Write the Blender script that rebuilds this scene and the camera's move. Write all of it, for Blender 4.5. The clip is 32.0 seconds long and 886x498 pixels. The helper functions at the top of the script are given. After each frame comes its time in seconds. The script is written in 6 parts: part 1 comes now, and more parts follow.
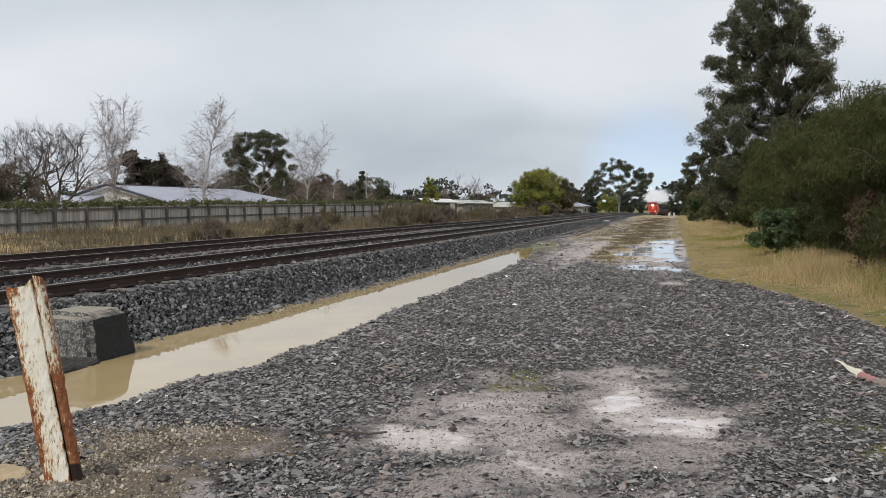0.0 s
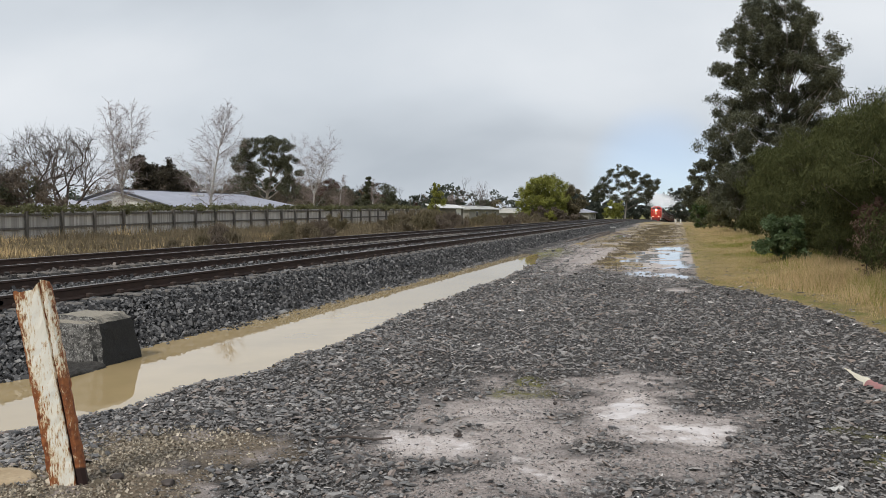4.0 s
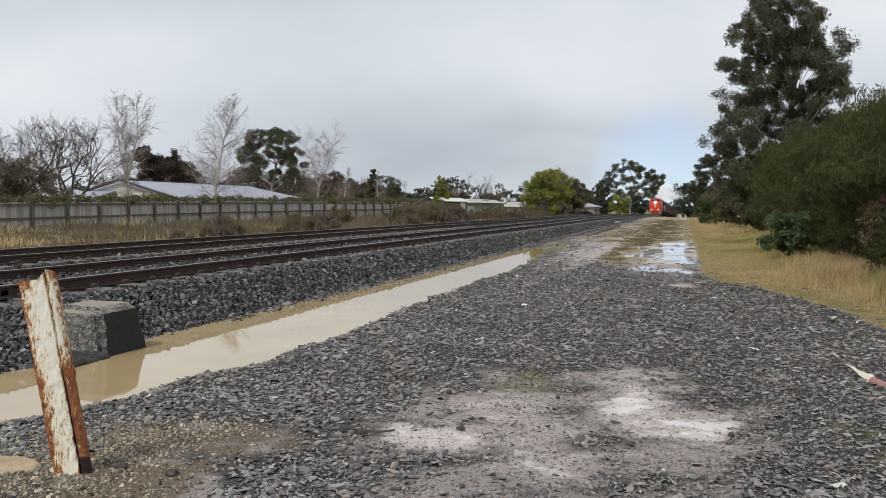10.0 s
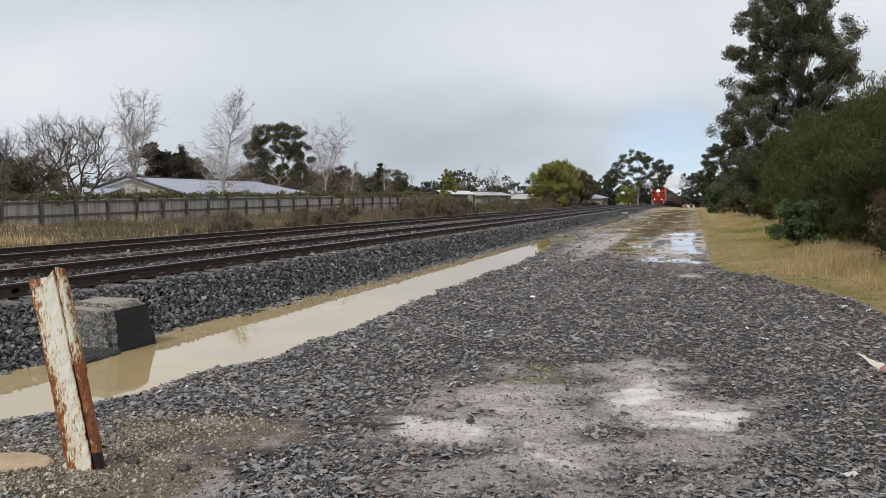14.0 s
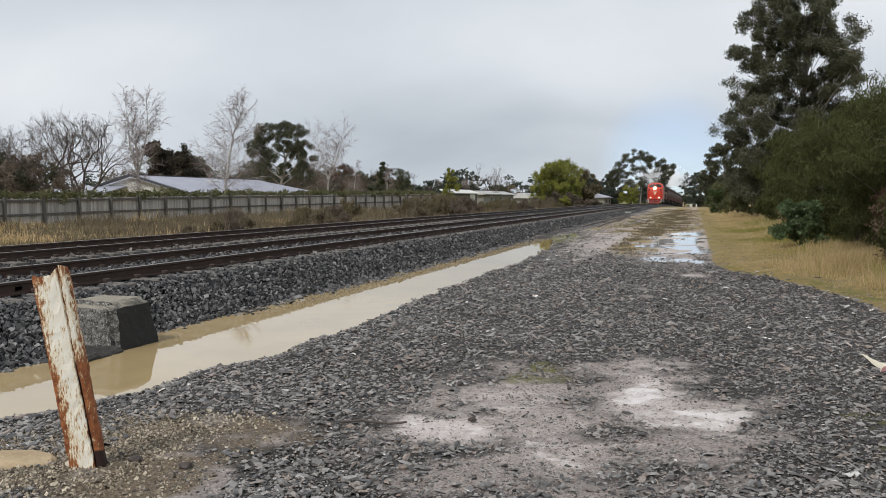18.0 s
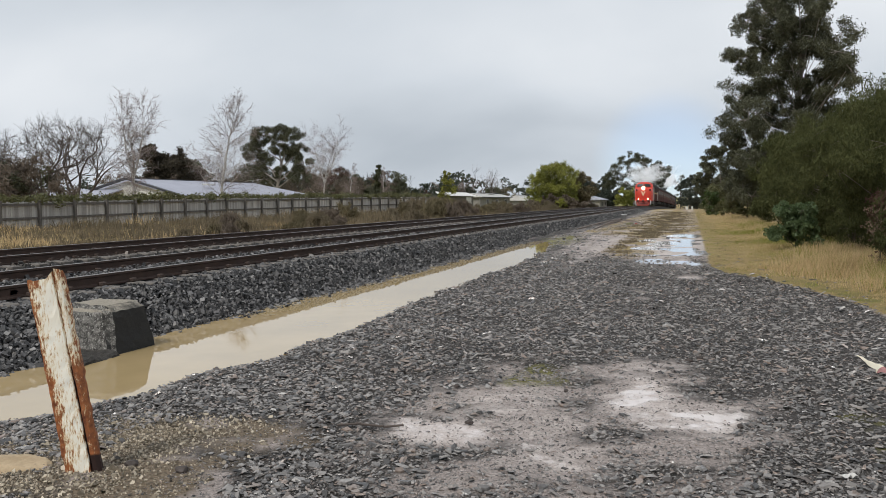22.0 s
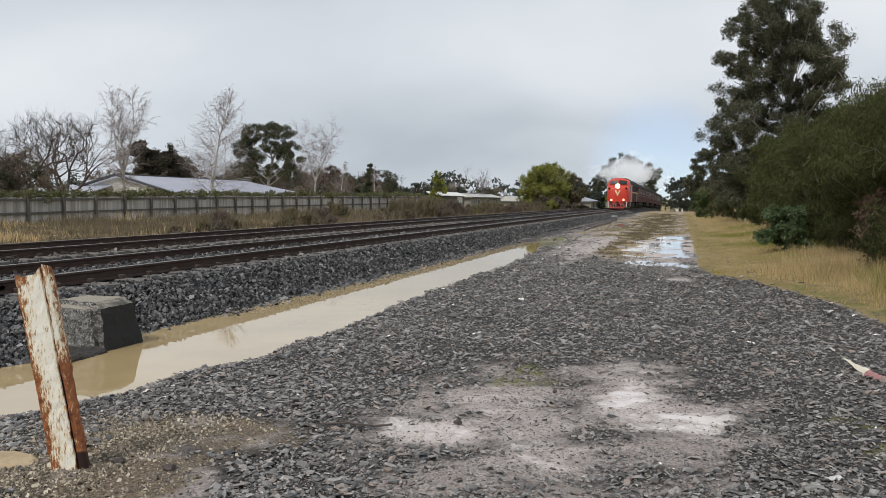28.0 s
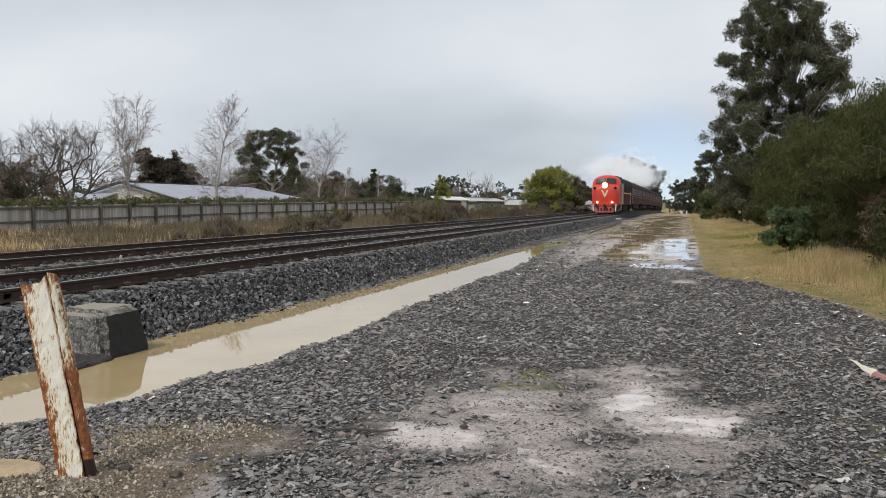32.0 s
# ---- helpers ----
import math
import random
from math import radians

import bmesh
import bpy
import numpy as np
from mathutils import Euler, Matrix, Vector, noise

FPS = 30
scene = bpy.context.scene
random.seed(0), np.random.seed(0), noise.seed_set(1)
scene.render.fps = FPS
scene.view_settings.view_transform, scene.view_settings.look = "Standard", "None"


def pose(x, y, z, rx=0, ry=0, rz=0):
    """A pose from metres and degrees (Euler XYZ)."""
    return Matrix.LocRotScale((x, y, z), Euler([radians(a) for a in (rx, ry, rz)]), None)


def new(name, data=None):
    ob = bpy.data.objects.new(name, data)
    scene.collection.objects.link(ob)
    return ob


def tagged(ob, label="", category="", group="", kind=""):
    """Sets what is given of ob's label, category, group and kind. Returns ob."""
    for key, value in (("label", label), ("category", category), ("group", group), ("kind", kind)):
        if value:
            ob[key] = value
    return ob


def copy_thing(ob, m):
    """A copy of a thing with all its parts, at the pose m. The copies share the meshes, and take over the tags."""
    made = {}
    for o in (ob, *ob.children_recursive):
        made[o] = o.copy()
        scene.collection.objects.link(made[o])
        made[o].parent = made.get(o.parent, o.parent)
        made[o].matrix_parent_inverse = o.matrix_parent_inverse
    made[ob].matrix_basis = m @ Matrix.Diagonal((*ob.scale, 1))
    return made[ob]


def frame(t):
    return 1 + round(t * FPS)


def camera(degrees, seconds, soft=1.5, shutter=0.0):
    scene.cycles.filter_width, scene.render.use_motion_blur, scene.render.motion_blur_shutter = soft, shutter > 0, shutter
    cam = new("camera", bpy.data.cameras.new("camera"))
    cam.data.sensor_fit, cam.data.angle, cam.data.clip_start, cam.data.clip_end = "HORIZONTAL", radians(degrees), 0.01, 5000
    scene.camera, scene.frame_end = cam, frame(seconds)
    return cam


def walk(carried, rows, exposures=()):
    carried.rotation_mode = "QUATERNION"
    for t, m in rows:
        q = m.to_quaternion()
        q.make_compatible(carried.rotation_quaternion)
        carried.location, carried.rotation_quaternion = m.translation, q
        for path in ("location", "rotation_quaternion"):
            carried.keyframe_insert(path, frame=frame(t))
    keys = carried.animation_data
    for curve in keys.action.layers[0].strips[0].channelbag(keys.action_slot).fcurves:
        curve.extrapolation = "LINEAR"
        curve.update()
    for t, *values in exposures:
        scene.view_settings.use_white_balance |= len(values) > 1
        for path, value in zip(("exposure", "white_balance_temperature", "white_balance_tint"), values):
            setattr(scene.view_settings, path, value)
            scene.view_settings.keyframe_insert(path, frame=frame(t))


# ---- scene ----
EYE = (0.0, 0.0, 1.6)
# seconds, then the camera's turn in degrees about x, y, z; the eye stands still
TURNS = [
    (0, 86.982, 0.162, 16.067),
    (0.5, 86.903, -0.001, 16.088),
    (1, 86.933, -0.313, 15.929),
    (1.5, 87.081, -0.210, 15.787),
    (2, 87.272, 0.196, 15.965),
    (2.5, 87.475, 0.307, 16.287),
    (3, 87.431, 0.268, 16.491),
    (3.5, 87.400, -0.103, 16.501),
    (5.5, 87.286, 0.288, 16.553),
    (6, 87.177, 0.098, 16.640),
    (6.5, 87.016, -0.213, 16.750),
    (7, 86.894, -0.347, 16.861),
    (7.5, 86.840, -0.204, 16.892),
    (8, 86.735, -0.107, 16.891),
    (8.5, 86.804, -0.062, 16.941),
    (9, 86.858, -0.118, 16.933),
    (9.5, 86.946, -0.355, 16.893),
    (10, 86.913, -0.518, 16.832),
    (10.5, 86.809, -0.324, 16.831),
    (11, 86.780, -0.126, 16.920),
    (11.5, 86.680, -0.002, 17.120),
    (12, 86.796, -0.204, 17.146),
    (12.5, 86.746, -0.293, 17.195),
    (13, 86.609, 0.000, 17.271),
    (13.5, 86.511, 0.233, 17.303),
    (14, 86.413, 0.167, 17.352),
    (14.5, 86.431, -0.005, 17.374),
    (16.5, 86.724, 0.387, 17.581),
    (17, 86.668, 0.355, 17.577),
    (17.5, 86.494, 0.146, 17.577),
    (18, 86.339, 0.039, 17.524),
    (18.5, 86.299, 0.028, 17.472),
    (19, 86.342, 0.196, 17.365),
    (19.5, 86.410, 0.224, 17.303),
    (20, 86.357, -0.020, 17.296),
    (20.5, 86.283, -0.311, 17.292),
    (21, 86.313, -0.159, 17.296),
    (21.5, 86.455, 0.060, 17.283),
    (22, 86.530, 0.171, 17.254),
    (22.5, 86.417, -0.007, 17.250),
    (23, 86.053, -0.208, 17.251),
    (23.5, 85.870, -0.087, 17.307),
    (24, 85.985, 0.006, 17.356),
    (24.5, 86.082, -0.060, 17.219),
    (25, 86.101, -0.221, 17.002),
    (25.5, 86.127, -0.403, 16.847),
    (27.5, 86.462, -0.345, 16.668),
    (28, 86.514, -0.446, 16.611),
    (28.5, 86.534, -0.522, 16.636),
    (29, 86.502, -0.478, 16.673),
    (29.5, 86.479, -0.244, 16.664),
    (30, 86.501, -0.145, 16.651),
    (30.5, 86.589, -0.141, 16.659),
    (31, 86.660, -0.066, 16.687),
    (31.5, 86.712, -0.053, 16.867),
    (32, 86.830, 0.100, 16.895),
]
cam = camera(58.0, 32.0, soft=0.7)
walk(cam, [(t, pose(*EYE, rx, ry, rz)) for t, rx, ry, rz in TURNS])


# ---------------------------------------------------------------- light
SUN_EL, SUN_AZ = radians(50), radians(202)


def build_light():
    world = bpy.data.worlds.new("overcast_sky")
    scene.world = world
    world.use_nodes = True
    nt = world.node_tree
    nt.nodes.clear()
    N = nt.nodes.new
    out, bg = N("ShaderNodeOutputWorld"), N("ShaderNodeBackground")
    nt.links.new(bg.outputs[0], out.inputs[0])
    sky = N("ShaderNodeTexSky")
    sky.sky_type, sky.sun_disc = "NISHITA", False
    sky.sun_elevation, sky.sun_rotation = SUN_EL, SUN_AZ
    sky.air_density, sky.dust_density, sky.ozone_density = 0.6, 0.1, 4.0
    dim = N("ShaderNodeVectorMath")
    dim.operation = "SCALE"
    dim.inputs["Scale"].default_value = 0.11
    nt.links.new(sky.outputs[0], dim.inputs[0])
    # cloud deck: the sky's direction carried on to a flat layer overhead
    tc, sep = N("ShaderNodeTexCoord"), N("ShaderNodeSeparateXYZ")
    nt.links.new(tc.outputs["Generated"], sep.inputs[0])
    absz, add = N("ShaderNodeMath"), N("ShaderNodeMath")
    absz.operation, add.operation = "ABSOLUTE", "ADD"
    add.inputs[1].default_value = 0.5
    nt.links.new(sep.outputs[2], absz.inputs[0])
    nt.links.new(absz.outputs[0], add.inputs[0])
    comb, div = N("ShaderNodeCombineXYZ"), N("ShaderNodeVectorMath")
    div.operation = "DIVIDE"
    for k in range(3):
        nt.links.new(add.outputs[0], comb.inputs[k])
    nt.links.new(tc.outputs["Generated"], div.inputs[0])
    nt.links.new(comb.outputs[0], div.inputs[1])
    mp = N("ShaderNodeMapping")
    mp.inputs["Location"].default_value = (1.85, 0.4, 3.0)
    mp.inputs["Rotation"].default_value = (0, 0, 0.35)
    mp.inputs["Scale"].default_value = (1.35, 1.6, 0.0)
    nt.links.new(div.outputs[0], mp.inputs[0])
    n1 = N("ShaderNodeTexNoise")
    n1.inputs["Scale"].default_value, n1.inputs["Detail"].default_value = 1.0, 6.0
    n1.inputs["Roughness"].default_value = 0.42
    n1.inputs["Distortion"].default_value = 0.25
    nt.links.new(mp.outputs[0], n1.inputs[0])
    ramp = N("ShaderNodeValToRGB")
    e = ramp.color_ramp.elements
    e[0].position, e[0].color = 0.32, (0.335, 0.37, 0.41, 1)
    e[1].position, e[1].color = 0.71, (0.56, 0.585, 0.615, 1)
    mid = ramp.color_ramp.elements.new(0.52)
    mid.color = (0.46, 0.495, 0.535, 1)
    nt.links.new(n1.outputs[0], ramp.inputs[0])
    # openings low in the deck, where the blue shows through
    n2 = N("ShaderNodeTexNoise")
    n2.inputs["Scale"].default_value, n2.inputs["Detail"].default_value = 0.55, 3.0
    mp2 = N("ShaderNodeMapping")
    mp2.inputs["Location"].default_value = (5.3, 2.1, 0.0)
    nt.links.new(div.outputs[0], mp2.inputs[0])
    nt.links.new(mp2.outputs[0], n2.inputs[0])
    cover = N("ShaderNodeMapRange")
    cover.inputs["From Min"].default_value, cover.inputs["From Max"].default_value = 0.20, 0.33
    cover.inputs["To Min"].default_value, cover.inputs["To Max"].default_value = 0.45, 1.0
    nt.links.new(n2.outputs[0], cover.inputs[0])
    # a break in the cloud low down the line
    dot, gap, thin_out = N("ShaderNodeVectorMath"), N("ShaderNodeMapRange"), N("ShaderNodeMath")
    dot.operation, thin_out.operation = "DOT_PRODUCT", "MULTIPLY"
    dot.inputs[1].default_value = Vector((-0.03, 1.0, 0.045)).normalized()
    nt.links.new(tc.outputs["Generated"], dot.inputs[0])
    gap.inputs["From Min"].default_value, gap.inputs["From Max"].default_value = 0.9955, 0.9999
    gap.inputs["To Min"].default_value, gap.inputs["To Max"].default_value = 1.0, 0.70
    gap.interpolation_type = "SMOOTHSTEP"
    nt.links.new(dot.outputs["Value"], gap.inputs[0])
    nt.links.new(cover.outputs[0], thin_out.inputs[0])
    nt.links.new(gap.outputs[0], thin_out.inputs[1])
    mix = N("ShaderNodeMix")
    mix.data_type = "RGBA"
    nt.links.new(thin_out.outputs[0], mix.inputs["Factor"])
    nt.links.new(dim.outputs[0], mix.inputs[6])
    nt.links.new(ramp.outputs[0], mix.inputs[7])
    nt.links.new(mix.outputs[2], bg.inputs[0])
    bg.inputs[1].default_value = 1.0
    sun = bpy.data.lights.new("sun", "SUN")
    sun.energy, sun.angle, sun.color = 1.5, radians(10), (1.0, 0.97, 0.92)
    ob = new("sun", sun)
    ob.rotation_euler = (math.pi / 2 - SUN_EL, 0, math.pi - SUN_AZ)


build_light()
scene.view_settings.exposure = 0.5


# ---------------------------------------------------------------- materials
class Mat:
    """A small node graph round one Principled shader."""

    def __init__(self, name, rough=0.7, metal=0.0, spec=0.5):
        self.m = bpy.data.materials.new(name)
        self.m.use_nodes = True
        self.t = self.m.node_tree
        self.p = self.t.nodes["Principled BSDF"]
        self.p.inputs["Roughness"].default_value = rough
        self.p.inputs["Metallic"].default_value = metal
        self.p.inputs["Specular IOR Level"].default_value = spec
        tc = self.t.nodes.new("ShaderNodeTexCoord")
        self.obj = tc.outputs["Object"]

    def link(self, a, b):
        self.t.links.new(a, b)

    def noise(self, scale, detail=4.0, rough=0.55, stretch=None, lo=0.3, hi=0.7):
        n = self.t.nodes.new("ShaderNodeTexNoise")
        n.inputs["Scale"].default_value, n.inputs["Detail"].default_value = scale, detail
        n.inputs["Roughness"].default_value = rough
        if stretch:
            mp = self.t.nodes.new("ShaderNodeMapping")
            mp.inputs["Scale"].default_value = stretch
            self.link(self.obj, mp.inputs[0])
            self.link(mp.outputs[0], n.inputs[0])
        else:
            self.link(self.obj, n.inputs[0])
        return self.range(n.outputs[0], lo, hi)

    def range(self, v, lo, hi, to=(0.0, 1.0)):
        r = self.t.nodes.new("ShaderNodeMapRange")
        r.inputs["From Min"].default_value, r.inputs["From Max"].default_value = lo, hi
        r.inputs["To Min"].default_value, r.inputs["To Max"].default_value = to
        self.link(v, r.inputs[0])
        return r.outputs[0]

    def mix(self, f, a, b, blend="MIX"):
        x = self.t.nodes.new("ShaderNodeMix")
        x.data_type, x.blend_type = "RGBA", blend
        for sock, v in ((x.inputs["Factor"], f), (x.inputs[6], a), (x.inputs[7], b)):
            if isinstance(v, (int, float)):
                sock.default_value = v
            elif isinstance(v, tuple):
                sock.default_value = (*v, 1) if len(v) == 3 else v
            else:
                self.link(v, sock)
        return x.outputs[2]

    def math(self, op, a, b=0.0):
        x = self.t.nodes.new("ShaderNodeMath")
        x.operation = op
        for sock, v in ((x.inputs[0], a), (x.inputs[1], b)):
            if isinstance(v, (int, float)):
                sock.default_value = v
            else:
                self.link(v, sock)
        return x.outputs[0]

    def attr(self, name):
        a = self.t.nodes.new("ShaderNodeAttribute")
        a.attribute_name = name
        return a.outputs["Fac"]

    def island(self):
        return self.t.nodes.new("ShaderNodeNewGeometry").outputs["Random Per Island"]

    def rand(self):
        return self.t.nodes.new("ShaderNodeObjectInfo").outputs["Random"]

    def up(self):
        g = self.t.nodes.new("ShaderNodeNewGeometry")
        s = self.t.nodes.new("ShaderNodeSeparateXYZ")
        self.link(g.outputs["Normal"], s.inputs[0])
        return s.outputs[2]

    def color(self, c):
        if isinstance(c, tuple):
            self.p.inputs["Base Color"].default_value = (*c, 1)
        else:
            self.link(c, self.p.inputs["Base Color"])
        return self

    def rough(self, v):
        self.link(v, self.p.inputs["Roughness"])
        return self

    def bump(self, h, strength=0.3, dist=0.01):
        b = self.t.nodes.new("ShaderNodeBump")
        b.inputs["Strength"].default_value, b.inputs["Distance"].default_value = strength, dist
        self.link(h, b.inputs["Height"])
        self.link(b.outputs[0], self.p.inputs["Normal"])
        return self


def two_tone(name, a, b, scale=4.0, fine=40.0, rough=0.75, stretch=None, bump=0.25, dist=0.01, metal=0.0, spec=0.4):
    """Two colours mixed at a coarse and a fine scale, with relief."""
    m = Mat(name, rough, metal, spec)
    c = m.mix(m.noise(scale, 5, 0.6, stretch), a, b)
    fn = m.noise(fine, 3, 0.6, stretch, 0.25, 0.75)
    dark = tuple(v * 0.7 for v in a)
    m.color(m.mix(m.math("MULTIPLY", fn, 0.45), c, dark))
    m.bump(fn, bump, dist)
    return m.m


def stone_mat(name, lo, hi, tint, rough=(0.35, 0.65), spec=0.5):
    m = Mat(name, 0.5, 0, spec)
    r = m.island()
    c = m.mix(m.math("POWER", r, 1.2), lo, hi)
    pick = m.range(m.math("FRACT", m.math("MULTIPLY", r, 37.0)), 0.78, 1.0)
    c = m.mix(pick, c, tint)
    g = m.noise(60, 4, 0.6)
    c = m.mix(m.math("MULTIPLY", g, 0.4), c, tuple(v * 0.55 for v in lo))
    m.color(c)
    m.rough(m.range(m.math("FRACT", m.math("MULTIPLY", r, 91.0)), 0, 1, rough))
    m.bump(g, 0.3, 0.004)
    return m.m


def leaf_mat(name, dark, light, rough=0.5, spec=0.35):
    m = Mat(name, rough, 0, spec)
    r = m.island()
    big = m.noise(0.55, 2, 0.5)
    c = m.mix(m.math("ADD", m.math("MULTIPLY", r, 0.6), m.math("MULTIPLY", big, 0.4)), dark, light)
    m.color(c)
    tr = m.t.nodes.new("ShaderNodeBsdfTranslucent")
    m.link(c, tr.inputs[0])
    mx = m.t.nodes.new("ShaderNodeMixShader")
    mx.inputs[0].default_value = 0.25
    m.link(m.p.outputs[0], mx.inputs[1])
    m.link(tr.outputs[0], mx.inputs[2])
    m.link(mx.outputs[0], m.t.nodes["Material Output"].inputs["Surface"])
    return m.m


def paint(name, c, rough=0.35, dirt=0.25, metal=0.0, spec=0.5):
    m = Mat(name, rough, metal, spec)
    g = m.noise(1.7, 5, 0.65, (1, 1, 0.35))
    m.color(m.mix(m.math("MULTIPLY", g, dirt), c, (c[0] * 0.35 + 0.02, c[1] * 0.35 + 0.018, c[2] * 0.35 + 0.015)))
    m.rough(m.range(g, 0, 1, (rough, min(1, rough + 0.25))))
    return m.m


def glow(name, c, strength):
    m = Mat(name, 0.3)
    m.color(c)
    m.p.inputs["Emission Color"].default_value = (*c, 1)
    m.p.inputs["Emission Strength"].default_value = strength
    return m.m


def water_mat(name, base, rough=0.03, bump=0.02):
    m = Mat(name, rough, 0, 0.5)
    m.p.inputs["IOR"].default_value = 3.3
    c = m.mix(m.noise(0.9, 4, 0.55), base, tuple(v * 0.8 for v in base))
    m.color(c)
    m.bump(m.noise(7.0, 2, 0.5), bump, 0.004)
    return m.m


def ground_mat():
    """Dirt, grey chips, pale mud and grass soil, by the ground's own zone masks."""
    m = Mat("ground_soil", 0.85, 0, 0.3)
    brk = m.noise(2.2, 6, 0.65)
    fine = m.noise(42, 6, 0.75, None, 0.38, 0.62)
    mid = m.noise(9, 5, 0.6)

    def zone(name, soft=0.35):
        v = m.math("ADD", m.attr(name), m.math("MULTIPLY", m.math("SUBTRACT", brk, 0.5), 0.75))
        return m.range(v, 0.5 - soft / 2, 0.5 + soft / 2)

    dirt = m.mix(mid, (0.36, 0.302, 0.274), (0.56, 0.484, 0.445))
    c = m.mix(m.math("MULTIPLY", fine, 0.6), dirt, (0.05, 0.045, 0.042))
    # small chips in noise; the near-black tone paints the shade in their gaps
    chips = m.mix(m.noise(120, 4, 0.65, None, 0.42, 0.62), (0.012, 0.0105, 0.0098), (0.12, 0.106, 0.096))
    c = m.mix(zone("gravel"), c, chips)
    sand = m.mix(fine, (0.075, 0.056, 0.037), (0.26, 0.20, 0.138))
    c = m.mix(zone("sand"), c, sand)
    mud = m.mix(m.math("MULTIPLY", fine, 0.5), m.mix(mid, (0.50, 0.43, 0.395), (0.68, 0.60, 0.56)), (0.28, 0.23, 0.20))
    zm = m.range(m.math("ADD", m.attr("mud"), m.math("MULTIPLY", m.math("SUBTRACT", m.noise(6.0, 6, 0.7), 0.5), 0.30)), 0.10, 0.85)
    c = m.mix(zm, c, mud)
    # standing water: smooth and milky, with the sky's sheen painted in as pale colour
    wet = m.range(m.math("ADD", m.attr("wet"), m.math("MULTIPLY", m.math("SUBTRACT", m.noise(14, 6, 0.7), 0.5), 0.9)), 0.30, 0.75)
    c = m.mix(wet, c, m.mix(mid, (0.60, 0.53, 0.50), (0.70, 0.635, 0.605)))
    turf = m.mix(brk, (0.25, 0.185, 0.066), (0.46, 0.335, 0.15))
    turf = m.mix(m.math("MULTIPLY", fine, 0.5), turf, (0.05, 0.042, 0.022))
    c = m.mix(zone("turf"), c, turf)
    moss = m.mix(mid, (0.09, 0.09, 0.022), (0.23, 0.21, 0.06))
    c = m.mix(zone("moss"), c, moss)
    m.color(c)
    dull = m.range(m.math("MULTIPLY", zm, m.range(mid, 0.1, 0.7)), 0, 1, (0.8, 0.42))
    m.rough(m.math("MULTIPLY", dull, m.range(wet, 0, 1, (1.0, 0.16))))
    flat = m.math("MULTIPLY", m.range(zm, 0, 1, (1.0, 0.4)), m.range(wet, 0, 1, (1.0, 0.04)))
    m.bump(m.math("MULTIPLY", m.math("ADD", fine, m.math("MULTIPLY", mid, 0.4)), flat), 0.55, 0.02)
    return m.m


M_GROUND = ground_mat()
M_SLATE = stone_mat("slate_chip", (0.030, 0.0272, 0.026), (0.385, 0.355, 0.33), (0.32, 0.245, 0.20), (0.2, 0.5), 0.75)
M_BALLAST = stone_mat("ballast_stone", (0.008, 0.008, 0.009), (0.20, 0.192, 0.19), (0.33, 0.315, 0.30), (0.38, 0.7), 0.4)
M_WORNBALLAST = stone_mat("dusty_ballast", (0.03, 0.027, 0.025), (0.34, 0.305, 0.28), (0.36, 0.31, 0.27), (0.5, 0.8), 0.3)
M_GRIT = stone_mat("pale_grit", (0.15, 0.12, 0.08), (0.70, 0.60, 0.46), (0.05, 0.045, 0.04), (0.4, 0.8))
M_BED = two_tone("ballast_bed", (0.016, 0.015, 0.015), (0.036, 0.034, 0.033), 6, 30, 0.8, bump=0.8, dist=0.03)
M_RAIL = two_tone("rusty_rail", (0.042, 0.026, 0.021), (0.078, 0.044, 0.031), 5, 50, 0.62, bump=0.15, dist=0.003)
M_RAILTOP = two_tone("worn_rail_top", (0.22, 0.19, 0.17), (0.34, 0.31, 0.29), 8, 60, 0.34, metal=0.8, bump=0.05)
M_SLEEPER = two_tone("pale_sleeper", (0.10, 0.088, 0.078), (0.26, 0.235, 0.21), 5, 45, 0.85)
M_CLIP = two_tone("rail_clip", (0.05, 0.033, 0.027), (0.09, 0.06, 0.045), 12, 60, 0.7)
M_WATER = water_mat("muddy_water", (0.50, 0.37, 0.19), 0.015, 0.006)
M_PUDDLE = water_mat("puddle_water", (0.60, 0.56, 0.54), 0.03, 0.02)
M_FPOST = two_tone("dark_fence_timber", (0.10, 0.09, 0.08), (0.19, 0.172, 0.155), 2, 20, 0.9, (3, 3, 0.6))
M_ROOF = two_tone("grey_sheet_roof", (0.33, 0.335, 0.40), (0.46, 0.465, 0.53), 0.5, 6, 0.45, bump=0.1)
M_WALL = two_tone("cream_wall", (0.55, 0.53, 0.48), (0.68, 0.66, 0.60), 0.8, 10, 0.8)
M_DULLWALL = two_tone("dull_boards", (0.10, 0.088, 0.072), (0.19, 0.17, 0.145), 1.5, 12, 0.85)
M_GREYWALL = two_tone("grey_beige_wall", (0.26, 0.24, 0.21), (0.36, 0.34, 0.30), 0.8, 10, 0.8)
M_WHITE = two_tone("white_board", (0.68, 0.67, 0.63), (0.78, 0.77, 0.74), 0.8, 10, 0.7)
M_PALEROOF = two_tone("pale_sheet_roof", (0.42, 0.41, 0.38), (0.55, 0.53, 0.49), 0.6, 6, 0.5, bump=0.1)
M_TRIM = two_tone("dark_gutter", (0.05, 0.052, 0.06), (0.08, 0.08, 0.09), 2, 20, 0.5)
M_GLASSDARK = paint("dark_window", (0.03, 0.035, 0.04), 0.08, 0.1)
M_BARK = two_tone("grey_brown_bark", (0.10, 0.08, 0.065), (0.19, 0.16, 0.135), 3, 25, 0.9, (2, 2, 0.5))
M_BIRCH = two_tone("pale_birch_bark", (0.40, 0.38, 0.36), (0.60, 0.58, 0.55), 2.5, 18, 0.8, (1, 1, 3))
